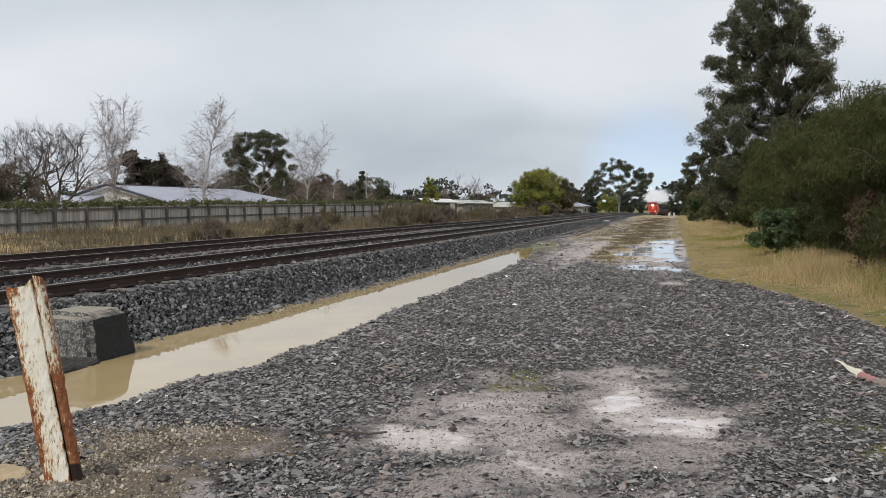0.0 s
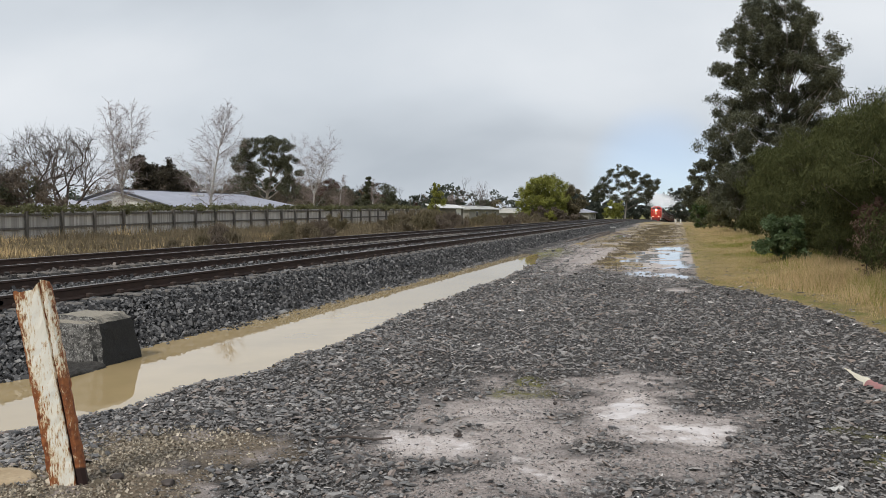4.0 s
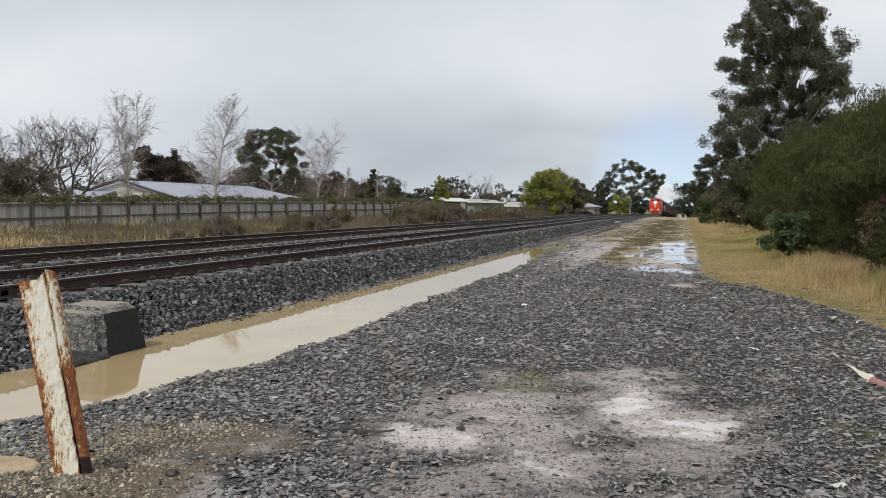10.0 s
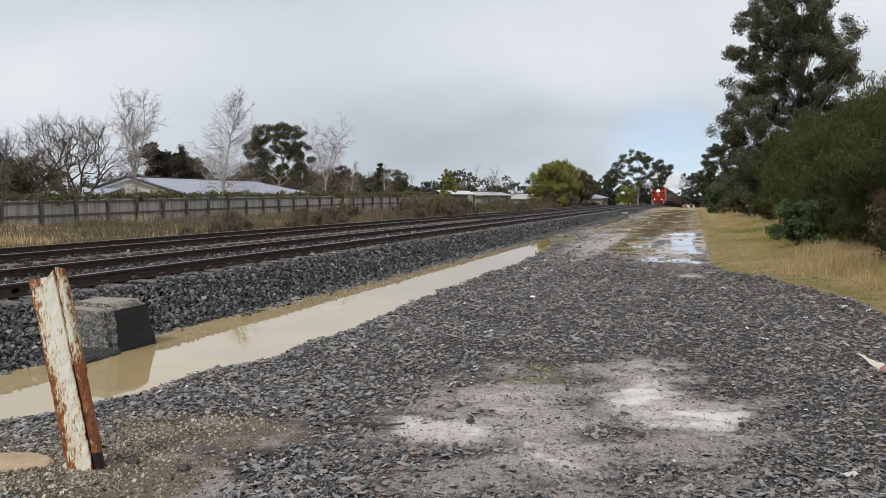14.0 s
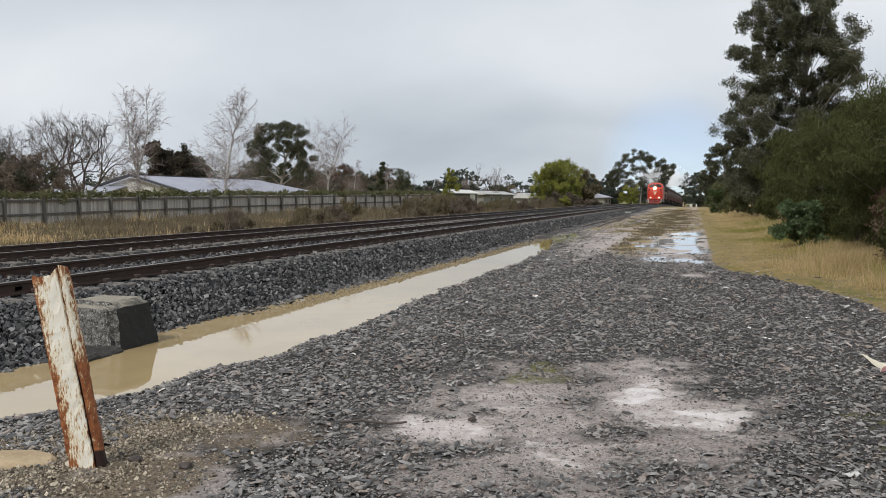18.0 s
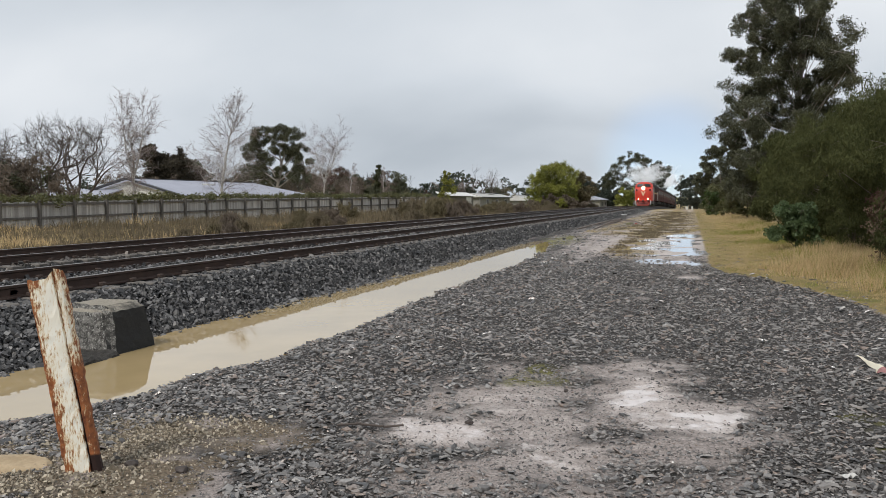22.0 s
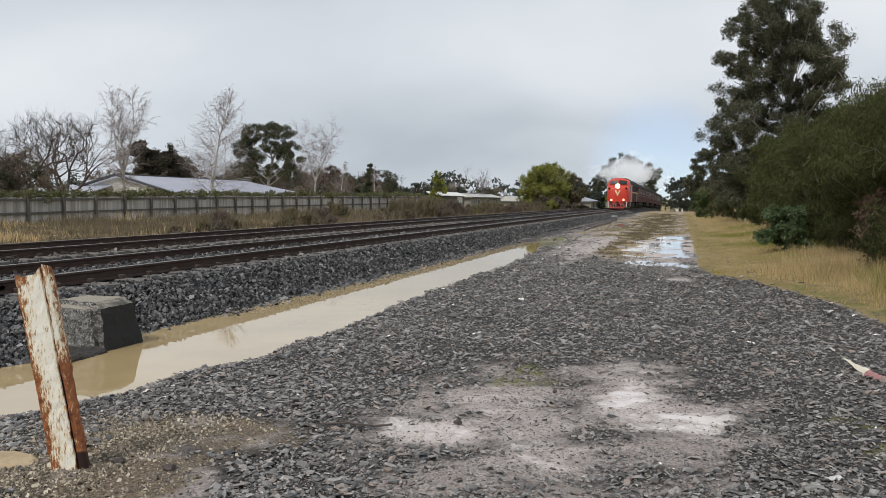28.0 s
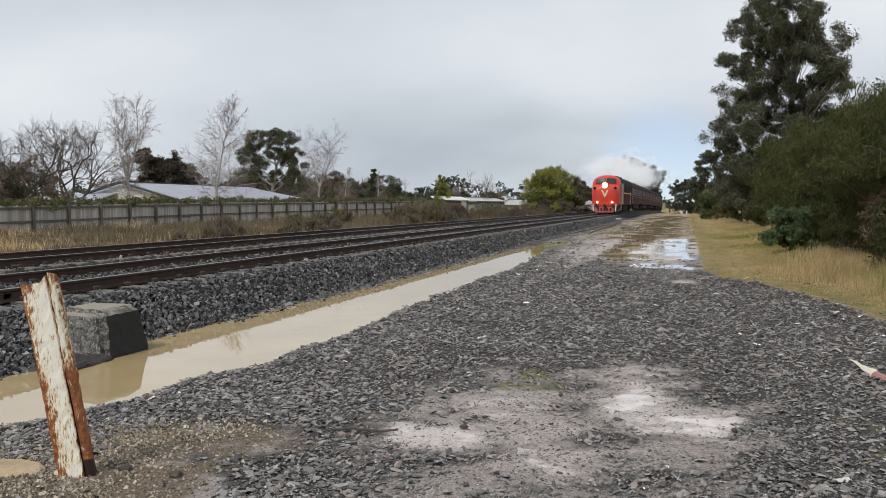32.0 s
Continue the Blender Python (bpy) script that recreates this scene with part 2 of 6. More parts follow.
M_TWIG = two_tone("pinkish_twig", (0.22, 0.175, 0.165), (0.36, 0.298, 0.285), 2, 14, 0.85)
M_TWIGDARK = two_tone("dark_twig", (0.075, 0.06, 0.052), (0.13, 0.105, 0.09), 2, 14, 0.9)
M_GUMBARK = two_tone("gum_bark", (0.20, 0.175, 0.15), (0.38, 0.345, 0.31), 1.6, 12, 0.8, (2, 2, 0.5))
L_GUM = leaf_mat("gum_leaf", (0.034, 0.039, 0.022), (0.145, 0.145, 0.085))
L_OLIVE = leaf_mat("olive_needle", (0.034, 0.042, 0.016), (0.125, 0.13, 0.052), 0.85, 0.1)
L_SHRUB = leaf_mat("fresh_shrub_leaf", (0.05, 0.08, 0.032), (0.15, 0.205, 0.09))
L_LIME = leaf_mat("lime_leaf", (0.06, 0.07, 0.018), (0.42, 0.42, 0.085))
L_MID = leaf_mat("mid_green_leaf", (0.03, 0.05, 0.014), (0.09, 0.13, 0.035))
L_FAR = leaf_mat("far_wood_leaf", (0.045, 0.055, 0.042), (0.085, 0.095, 0.07))
L_SCRUB = leaf_mat("olive_scrub", (0.088, 0.075, 0.045), (0.25, 0.208, 0.125), 0.8, 0.2)
L_BROWN = leaf_mat("brown_scrub", (0.10, 0.08, 0.063), (0.24, 0.193, 0.152), 0.8, 0.2)
L_DUSK = leaf_mat("brown_green_leaf", (0.032, 0.027, 0.020), (0.085, 0.072, 0.048), 0.7, 0.2)
L_WITHER = leaf_mat("withered_leaf", (0.10, 0.065, 0.045), (0.30, 0.215, 0.16), 0.8, 0.2)
L_RUSSET = leaf_mat("dead_russet_leaf", (0.06, 0.035, 0.026), (0.14, 0.08, 0.06), 0.8, 0.2)
L_HEDGE = leaf_mat("hedge_leaf", (0.06, 0.064, 0.026), (0.19, 0.185, 0.082))
L_STRAW = leaf_mat("straw_blade", (0.36, 0.26, 0.12), (0.78, 0.60, 0.36), 0.8, 0.2)
L_GREENGRASS = leaf_mat("green_blade", (0.14, 0.15, 0.03), (0.36, 0.36, 0.09), 0.7, 0.2)
L_WEED = leaf_mat("weed_blade", (0.095, 0.078, 0.053), (0.28, 0.23, 0.155), 0.85, 0.2)
T_RED = paint("train_red", (0.62, 0.045, 0.02), 0.28, 0.18)
T_DULLRED = paint("train_dull_red", (0.30, 0.03, 0.018), 0.5, 0.4)
T_MAROON = paint("train_maroon", (0.065, 0.010, 0.008), 0.6, 0.4, 0.0, 0.15)
T_GREY = paint("train_grey", (0.30, 0.30, 0.29), 0.4, 0.4)
T_BLACK = paint("train_black", (0.02, 0.019, 0.019), 0.65, 0.3, 0.0, 0.2)
T_YELLOW = paint("train_yellow", (0.75, 0.48, 0.16), 0.35, 0.15)
T_GLASS = paint("train_glass", (0.02, 0.021, 0.023), 0.2, 0.05, 0.0, 0.3)
T_LAMP = glow("headlamp_glow", (1.0, 0.80, 0.50), 4.0)
T_LAMP2 = glow("marker_lamp_glow", (1.0, 0.74, 0.55), 1.8)
T_STEEL = two_tone("wheel_steel", (0.06, 0.05, 0.045), (0.12, 0.10, 0.09), 4, 30, 0.5, metal=0.5)


# ---------------------------------------------------------------- builders
def thing(name, label, category, at=(0, 0, 0), rz=0.0, group="", kind=""):
    ob = new(name)
    ob.matrix_basis = pose(*at, 0, 0, rz)
    return tagged(ob, label, category, group, kind)


def part(name, bm, mat, parent=None, label="", smooth=False):
    """Links a bmesh as one mesh object under a thing or a part."""
    me = bpy.data.meshes.new(name)
    bm.to_mesh(me)
    bm.free()
    me.materials.append(mat)
    if smooth:
        me.polygons.foreach_set("use_smooth", [True] * len(me.polygons))
    ob = new(name, me)
    if parent is not None:
        ob.parent = parent
    if label:
        ob["label"] = label
    return ob


def shared(name, me, parent, m=None):
    """Another piece on the same mesh."""
    ob = new(name, me)
    ob.parent = parent
    if m is not None:
        ob.matrix_basis = m
    return ob


def raw_mesh(name, V, F, mat, smooth=False, attrs=None):
    """A mesh from numpy vertices and equal-sided faces."""
    V, F = np.asarray(V, np.float32), np.asarray(F, np.int32)
    k = F.shape[1]
    me = bpy.data.meshes.new(name)
    me.vertices.add(len(V))
    me.vertices.foreach_set("co", V.ravel())
    me.loops.add(F.size)
    me.loops.foreach_set("vertex_index", F.ravel())
    me.polygons.add(len(F))
    me.polygons.foreach_set("loop_start", np.arange(0, F.size, k, dtype=np.int32))
    me.polygons.foreach_set("use_smooth", np.full(len(F), smooth))
    for key, val in (attrs or {}).items():
        a = me.attributes.new(key, "FLOAT", "POINT")
        a.data.foreach_set("value", np.asarray(val, np.float32))
    me.update(calc_edges=True)
    me.materials.append(mat)
    return me


def raw(name, V, F, mat, parent=None, smooth=False, label=""):
    ob = new(name, raw_mesh(name, V, F, mat, smooth))
    if parent is not None:
        ob.parent = parent
    if label:
        ob["label"] = label
    return ob


def box(bm, x0, x1, y0, y1, z0, z1, bevel=0.0):
    r = bmesh.ops.create_cube(bm, size=1)
    for v in r["verts"]:
        v.co = Vector(((x0 + x1) / 2 + v.co.x * (x1 - x0), (y0 + y1) / 2 + v.co.y * (y1 - y0), (z0 + z1) / 2 + v.co.z * (z1 - z0)))
    if bevel:
        es = {e for v in r["verts"] for e in v.link_edges}
        bmesh.ops.bevel(bm, geom=list(es), offset=bevel, segments=1, affect="EDGES")
    return bm


def rod(bm, a, b, r0, r1=None, sides=8):
    a, b = Vector(a), Vector(b)
    d = b - a
    m = Matrix.Translation((a + b) / 2) @ d.to_track_quat("Z", "Y").to_matrix().to_4x4()
    bmesh.ops.create_cone(bm, cap_ends=True, segments=sides, radius1=r0, radius2=r0 if r1 is None else r1, depth=d.length, matrix=m)
    return bm


def extrude_profile(bm, pts, path):
    """Sweeps a closed profile of (lateral, up) along a path of (x, y, z, side vector)."""
    rings = []
    for x, y, z, sx, sy in path:
        rings.append([bm.verts.new((x + u * sx, y + u * sy, z + v)) for u, v in pts])
    n = len(pts)
    for a, b in zip(rings, rings[1:]):
        for i in range(n):
            bm.faces.new((a[i], a[(i + 1) % n], b[(i + 1) % n], b[i]))
    bm.faces.new(rings[0][::-1])
    bm.faces.new(rings[-1])
    bmesh.ops.recalc_face_normals(bm, faces=bm.faces)
    return bm


def tubes(segs, thick_sides=6):
    """Tapered tubes for branch segments (p0, p1, r0, r1)."""
    S = np.array([(*a, *b, r, q) for a, b, r, q in segs], float)
    P, Q, R0, R1 = S[:, :3], S[:, 3:6], S[:, 6], S[:, 7]
    d = Q - P
    d /= np.linalg.norm(d, axis=1)[:, None] + 1e-9
    ref = np.where(np.abs(d[:, 2:3]) < 0.9, [[0, 0, 1.0]], [[1.0, 0, 0]])
    u = np.cross(d, ref)
    u /= np.linalg.norm(u, axis=1)[:, None]
    w = np.cross(d, u)
    Vs, Fs, base = [], [], 0
    for sides, sel in ((thick_sides, R0 > 0.04), (3, R0 <= 0.04)):
        if not sel.any():
            continue
        n = int(sel.sum())
        ang = np.arange(sides) * 2 * np.pi / sides
        off = u[sel][:, None, :] * np.cos(ang)[None, :, None] + w[sel][:, None, :] * np.sin(ang)[None, :, None]
        ring0 = P[sel][:, None, :] + off * R0[sel][:, None, None]
        ring1 = Q[sel][:, None, :] + off * R1[sel][:, None, None]
        V = np.concatenate([ring0, ring1], axis=1).reshape(-1, 3)
        i = np.arange(sides)
        j = (i + 1) % sides
        f = np.stack([i, j, j + sides, i + sides], axis=1)
        F = (f[None] + (np.arange(n) * 2 * sides)[:, None, None]).reshape(-1, 4)
        Vs.append(V)
        Fs.append(F + base)
        base += len(V)
    return np.concatenate(Vs), np.concatenate(Fs)


def leaves(rng, centres, radii, counts, size, flat=0.75, long=1.8, hang=0.0):
    """Pointed leaves scattered in soft clumps: more of them towards a clump's skin."""
    C = np.repeat(np.asarray(centres, float), counts, axis=0)
    Rr = np.repeat(np.asarray(radii, float), counts)
    n = len(C)
    d = rng.normal(size=(n, 3))
    d /= np.linalg.norm(d, axis=1)[:, None]
    rad = Rr * rng.random(n) ** 0.5 * rng.normal(1.0, 0.13, n)
    P = C + d * rad[:, None] * np.array([1, 1, flat])
    a = rng.normal(size=(n, 3))
    a[:, 2] -= hang
    a /= np.linalg.norm(a, axis=1)[:, None]
    b = np.cross(a, rng.normal(size=(n, 3)))
    b /= np.linalg.norm(b, axis=1)[:, None]
    s = size * rng.uniform(0.6, 1.4, n)[:, None]
    V = np.stack([P - a * s * long * 0.4 - b * s / 2, P - a * s * long * 0.3 + b * s / 2, P + a * s * long * 0.6], axis=1).reshape(-1, 3)
    F = np.arange(3 * n).reshape(-1, 3)
    return V, F


def wob(x, y, s, seed=0):
    """Smooth noise in about -1..1 from a few crossed waves."""
    r = np.random.RandomState(seed)
    out = 0
    for k in range(7):
        a, ph, fr = r.uniform(0, 6.28), r.uniform(0, 6.28), r.uniform(0.6, 1.7)
        out = out + np.sin((np.cos(a) * x + np.sin(a) * y) * fr * 6.28 / s + ph)
    return out / 3.6


def smooth(a, b, v):
    t = np.clip((v - a) / (b - a), 0, 1)
    return t * t * (3 - 2 * t)


# ---------------------------------------------------------------- the plan
def track_x(y):
    """The near track's centre line."""
    y = np.maximum(y, 0.0)
    return -8.57 + 4.2e-5 * y * y


RAIL_Z = 0.61          # rail head
GAUGE = 0.835          # half the distance of rail centres
SPACING = 4.28         # track centres
WATER_Z = -0.03


def drop(y):
    """How far the land and the line fall away beyond the crest."""
    return 9e-5 * np.clip(y - 110.0, 0, 190) ** 2


def near_edge(y):
    return np.interp(y, [0, 3.4, 4.5, 5.6, 6.5, 8.5, 10.8, 16.2, 20.1, 25, 32, 36], [-5.4, -5.12, -4.91, -4.48, -4.32, -4.08, -4.23, -4.34, -4.21, -4.49, -5.02, -5.5])


def spot(x, y, cx, cy, rx, ry):
    return np.clip(1.5 - np.hypot((x - cx) / rx, (y - cy) / ry), 0, 1)


def ditch(x, y):
    """0 on dry land, 1 in the ditch's bed."""
    e = near_edge(y) + 0.10 * wob(x, y, 2.3, 5) + 0.05 * wob(x, y, 0.7, 6)
    a = smooth(e + 0.25, e - 0.75, x)
    return a * smooth(35.0, 24.0, y) * smooth(-6.6, -5.75, x)


def puddles(x, y):
    """Sunk places in the road."""
    far = np.maximum(spot(x, y, -3.9, 58, 0.8, 9.0), spot(x, y, -0.68, 31.0, 1.2, 9.0))
    far = np.maximum(far, np.maximum(spot(x, y, -0.66, 24.8, 1.25, 1.1), spot(x, y, 0.1, 36, 0.4, 6.0)))
    return np.maximum(far, np.maximum(spot(x, y, -0.04, 17.2, 0.26, 0.42), spot(x, y, 0.08, 21.1, 0.3, 0.6)))


def mudflat(x, y):
    x, y = x + 0.14 * wob(x, y, 0.9, 61) + 0.05 * wob(x, y, 0.3, 63), y + 0.16 * wob(x, y, 0.8, 62)
    a = np.maximum(spot(x, y, -0.3, 6.6, 0.34, 0.62), np.maximum(0.85 * spot(x, y, 0.05, 6.15, 0.34, 0.5), 0.55 * spot(x, y, -0.35, 7.5, 0.35, 0.9)))
    b = np.maximum(0.8 * spot(x, y, -1.65, 5.3, 0.5, 0.3), 0.5 * spot(x, y, -1.45, 6.0, 0.5, 0.8))
    c = np.maximum(0.55 * spot(x, y, -0.88, 4.8, 0.3, 0.3), 0.5 * spot(x, y, -1.0, 5.35, 0.5, 0.5))
    m = np.maximum(np.maximum(a, b), c)
    return np.clip(m * (1 + 0.35 * wob(x, y, 0.8, 51) + 0.35 * wob(x, y, 0.28, 52)), 0, 1)


def wet_sheen(x, y):
    """Milky rain water in the lowest mud; the mask also paints its pale sky sheen."""
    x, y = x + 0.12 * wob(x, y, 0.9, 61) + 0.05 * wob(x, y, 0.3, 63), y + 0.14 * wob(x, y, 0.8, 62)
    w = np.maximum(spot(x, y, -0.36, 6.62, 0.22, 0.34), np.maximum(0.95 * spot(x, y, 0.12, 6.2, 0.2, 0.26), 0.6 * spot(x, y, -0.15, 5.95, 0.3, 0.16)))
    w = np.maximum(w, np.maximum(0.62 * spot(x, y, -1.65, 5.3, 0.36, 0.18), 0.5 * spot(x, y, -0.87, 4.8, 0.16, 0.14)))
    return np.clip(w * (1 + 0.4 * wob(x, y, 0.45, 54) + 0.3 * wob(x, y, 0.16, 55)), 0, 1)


def thin(x, y):
    """Where the stone cover is worn thin over brown dirt."""
    v = np.maximum(np.maximum(spot(x, y, -0.85, 5.9, 1.3, 1.9), spot(x, y, -0.9, 4.5, 0.75, 0.7)), np.maximum(spot(x, y, -2.95, 3.72, 0.46, 0.46), np.maximum(0.35 * spot(x, y, -0.9, 15.5, 0.5, 4.5), 0.75 * spot(x, y, -2.95, 4.75, 0.55, 0.4))))
    return np.clip(np.maximum(v * (0.9 + 0.5 * wob(x, y, 0.9, 53)), 1.2 * spot(x, y, -2.95, 3.7, 0.42, 0.45)), 0, 1)


def height(x, y):
    z = 0.012 * wob(x, y, 1.9, 1) + 0.02 * wob(x, y, 6.0, 2)
    z = z * (1 - 0.8 * np.exp(-((x + 4.2) / 0.8) ** 2) * smooth(38, 30, y)) - 0.34 * ditch(x, y)
    z = z + 0.10 * smooth(22, 40, y) * smooth(-1.8, -4.0, x) * smooth(-8, -5, x)
    z = z + 0.12 * smooth(1.0, 4.0, x) + 0.35 * smooth(-13, -30, x) + 0.5 * smooth(-30, -60, x)
    p = puddles(x, y)
    z = z * (1 - p) + p * (-0.036 + 0.028 * wob(x * 0.6, y * 0.7, 1.9, 3) + 0.014 * wob(x * 0.7, y, 0.9, 4))
    m = mudflat(x, y)
    z = z * (1 - m) + m * (-0.010 + (1 - wet_sheen(x, y)) * (0.006 * wob(x, y, 0.75, 8) + 0.004 * wob(x, y, 0.25, 9)))
    far = np.hypot(x, y)
    return z - drop(y) + 2.0 * smooth(320, 900, far) + 10 * smooth(900, 2600, far)


def zones(x, y):
    """Masks of what covers the ground."""
    mud = np.maximum(mudflat(x, y), 0.9 * puddles(x, y))
    lane = smooth(-2.9, -3.5, x) * smooth(-5.9, -5.2, x) * smooth(22, 28, y)
    mud = np.maximum(mud, lane * (0.22 + 0.4 * wob(x * 0.7, y * 0.7, 1.6, 41)))
    rut = np.exp(-((x + 0.2) / 0.35) ** 2) + np.exp(-((x + 2.9) / 0.4) ** 2)
    mud = np.maximum(mud, rut * smooth(15, 22, y) * (0.5 + 0.25 * wob(x, y * 0.7, 1.4, 42)))
    edge = np.interp(y, [0, 8, 12, 14, 17, 18, 20], [3.3, 3.0, 2.5, 2.2, 1.5, 0.75, 0.42])
    turf = smooth(edge - 0.12, edge + 0.15, x)
    crown = np.exp(-((x + 1.9) / 0.85) ** 2) * smooth(21, 24, y)
    turf = np.maximum(turf, crown * (0.70 + 0.30 * wob(x * 0.7, y * 0.7, 1.8, 43)))
    turf = np.maximum(turf, smooth(30, 40, y) * (0.60 + 0.38 * wob(x * 0.6, y * 0.4, 1.6, 44)) * (np.abs(x + 2.0) < 2.9))
    turf = np.maximum(turf, smooth(-14.2, -15.5, x))
    turf = np.maximum(turf, smooth(90, 140, np.hypot(x, y)) * (np.abs(x + 0.8) > 3.2))
    moss = smooth(0.45, 0.1, np.abs(x - edge - 0.35)) * smooth(8, 11, y) * smooth(19, 16, y) * (0.5 + 0.25 * wob(x, y, 1.1, 45))
    moss = np.maximum(moss, np.maximum(0.4 * spot(x, y, 1.35, 5.9, 0.3, 0.9), 0.55 * spot(x, y, -1.35, 7.1, 0.35, 0.5)))
    moss = np.maximum(moss, 0.6 * spot(x, y, -4.9, 30.5, 1.0, 4.5))
    moss = np.maximum(moss, smooth(90, 120, y) * smooth(-13.5, -16, x) * 0.8)
    sand = np.maximum(spot(x, y, -3.55, 4.35, 0.55, 0.58), spot(x, y, -3.95, 3.75, 0.6, 0.7)) * 0.85
    sand = np.maximum(sand, np.maximum(0.8 * spot(x, y, -2.95, 3.75, 0.5, 0.5), 0.65 * spot(x, y, -2.9, 4.75, 0.5, 0.4)))
    gravel = np.maximum(smooth(25.5, 20.5, y), 0.8 * smooth(-3.4, -4.4, x) * smooth(-7.0, -6.0, x)) * (1 - turf) * (1 - 0.9 * thin(x, y))
    return {"mud": mud, "turf": turf, "moss": moss, "sand": sand, "gravel": gravel, "wet": wet_sheen(x, y)}


def build_ground():
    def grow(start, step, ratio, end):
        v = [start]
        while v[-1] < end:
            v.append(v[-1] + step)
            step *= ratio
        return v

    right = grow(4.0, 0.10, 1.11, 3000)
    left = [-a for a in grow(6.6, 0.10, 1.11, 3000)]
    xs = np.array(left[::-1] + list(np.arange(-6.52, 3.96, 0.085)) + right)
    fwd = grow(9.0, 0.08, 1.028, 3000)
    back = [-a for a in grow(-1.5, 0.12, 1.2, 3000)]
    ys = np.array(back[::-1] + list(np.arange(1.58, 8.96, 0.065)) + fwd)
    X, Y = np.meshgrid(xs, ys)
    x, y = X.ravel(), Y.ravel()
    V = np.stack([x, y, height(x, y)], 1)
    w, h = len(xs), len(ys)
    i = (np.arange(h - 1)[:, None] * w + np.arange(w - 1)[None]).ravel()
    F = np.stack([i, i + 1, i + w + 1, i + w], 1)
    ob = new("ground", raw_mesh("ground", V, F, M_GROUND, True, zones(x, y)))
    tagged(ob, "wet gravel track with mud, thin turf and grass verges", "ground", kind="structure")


def sheet(name, x0, x1, y0, y1, z, mat, label, nx=8, ny=8, where=None):
    """A level sheet of water, kept to the cells where there is a hollow."""
    xs, ys = np.linspace(x0, x1, nx), np.linspace(y0, y1, ny)
    X, Y = np.meshgrid(xs, ys)
    V = np.stack([X.ravel(), Y.ravel(), np.full(X.size, z)], 1)
    i = (np.arange(ny - 1)[:, None] * nx + np.arange(nx - 1)[None]).ravel()
    F = np.stack([i, i + 1, i + nx + 1, i + nx], 1)
    if where is not None:
        F = F[where(V[F].mean(1)[:, 0], V[F].mean(1)[:, 1]) > 0.3]
    ob = raw(name, V, F, mat, None, True)
    return tagged(ob, label, "water", kind="structure")


def build_water():
    sheet("ditch_water", -6.6, -3.6, -6.0, 35.0, WATER_Z, M_WATER, "still brown muddy water standing in the trackside ditch")
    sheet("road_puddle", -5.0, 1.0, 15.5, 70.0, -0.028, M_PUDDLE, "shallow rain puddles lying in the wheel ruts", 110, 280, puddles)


build_ground()
build_water()


# ---------------------------------------------------------------- railway
def track_path(y0, y1, offset, z, step):
    out = []
    for y in np.arange(y0, y1 + step / 2, step):
        s = (track_x(y + 0.5) - track_x(y - 0.5))
        n = math.hypot(1, s)
        sx, sy = 1 / n, -s / n
        out.append((float(track_x(y)) + offset * sx, float(y) + offset * sy, z - float(drop(y)), sx, sy))
    return out


def build_ballast():
    prof = [(-6.75, -0.5), (-6.3, 0.0), (-5.7, 0.40), (-3.1, 0.43), (-2.9, 0.36), (-1.5, 0.36), (-1.35, 0.43), (1.36, 0.43), (1.52, 0.38), (2.62, -0.16), (2.75, -0.5)]
    bm = bmesh.new()
    extrude_profile(bm, prof, track_path(-60, 420, 0, 0, 6))
    tagged(part("ballast_bed", bm, M_BED), "raised bed of dark crushed railway ballast", "ballast bed", kind="structure")


def build_track(offset, label):
    tr = thing("railway_track", label, "railway track", group="railway tracks")
    head = RAIL_Z
    web = [(-0.068, -0.16), (0.068, -0.16), (0.068, -0.145), (0.012, -0.125), (0.012, -0.045), (0.036, -0.032), (0.036, -0.004),
           (-0.036, -0.004), (-0.036, -0.032), (-0.012, -0.045), (-0.012, -0.125), (-0.068, -0.145)]
    top = [(-0.030, -0.004), (0.030, -0.004), (0.026, 0.0), (-0.026, 0.0)]
    for side in (-1, 1):
        bm = extrude_profile(bmesh.new(), web, track_path(-60, 400, offset + side * GAUGE, head, 4))
        rail = part("rail", bm, M_RAIL, tr, "rust-brown steel rail")
        bm = extrude_profile(bmesh.new(), top, track_path(-60, 400, offset + side * GAUGE, head, 4))
        part("running_surface", bm, M_RAILTOP, rail, "worn grey rail top")
    return tr


def sleeper_pose(y, offset):
    s = float(track_x(y + 0.5) - track_x(y - 0.5))
    n = math.hypot(1, s)
    return pose(float(track_x(y)) + offset / n, y - offset * s / n, 0, 0, 0, -math.degrees(math.atan(s)))


def build_sleepers(tr, offset, count, y0):
    bm = box(bmesh.new(), -1.36, 1.36, -0.12, 0.12, 0.30, 0.452, 0.012)
    me = part("sleeper", bm, M_SLEEPER, tr).data
    first = [o for o in tr.children if o.data == me][0]
    clips = []
    for s in (-1, 1):
        u = s * GAUGE + 0.10
        clips.append(part("rail_clip", box(bmesh.new(), u - 0.035, u + 0.035, -0.05, 0.05, 0.452, 0.51, 0.012), M_CLIP, first).data)
    for k in range(count):
        m = sleeper_pose(y0 + k * 0.62, offset)
        if k == 0:
            first.matrix_basis = m
            continue
        ob = shared("sleeper", me, tr, m)
        for c in clips:
            shared("rail_clip", c, ob)


build_ballast()
TRACK_A = build_track(0.0, "near railway track with rusty rails on pale sleepers")
TRACK_B = build_track(-SPACING, "farther railway track with rusty rails on pale sleepers")
build_sleepers(TRACK_A, 0.0, 170, 4.0)
build_sleepers(TRACK_B, -SPACING, 60, 7.0)


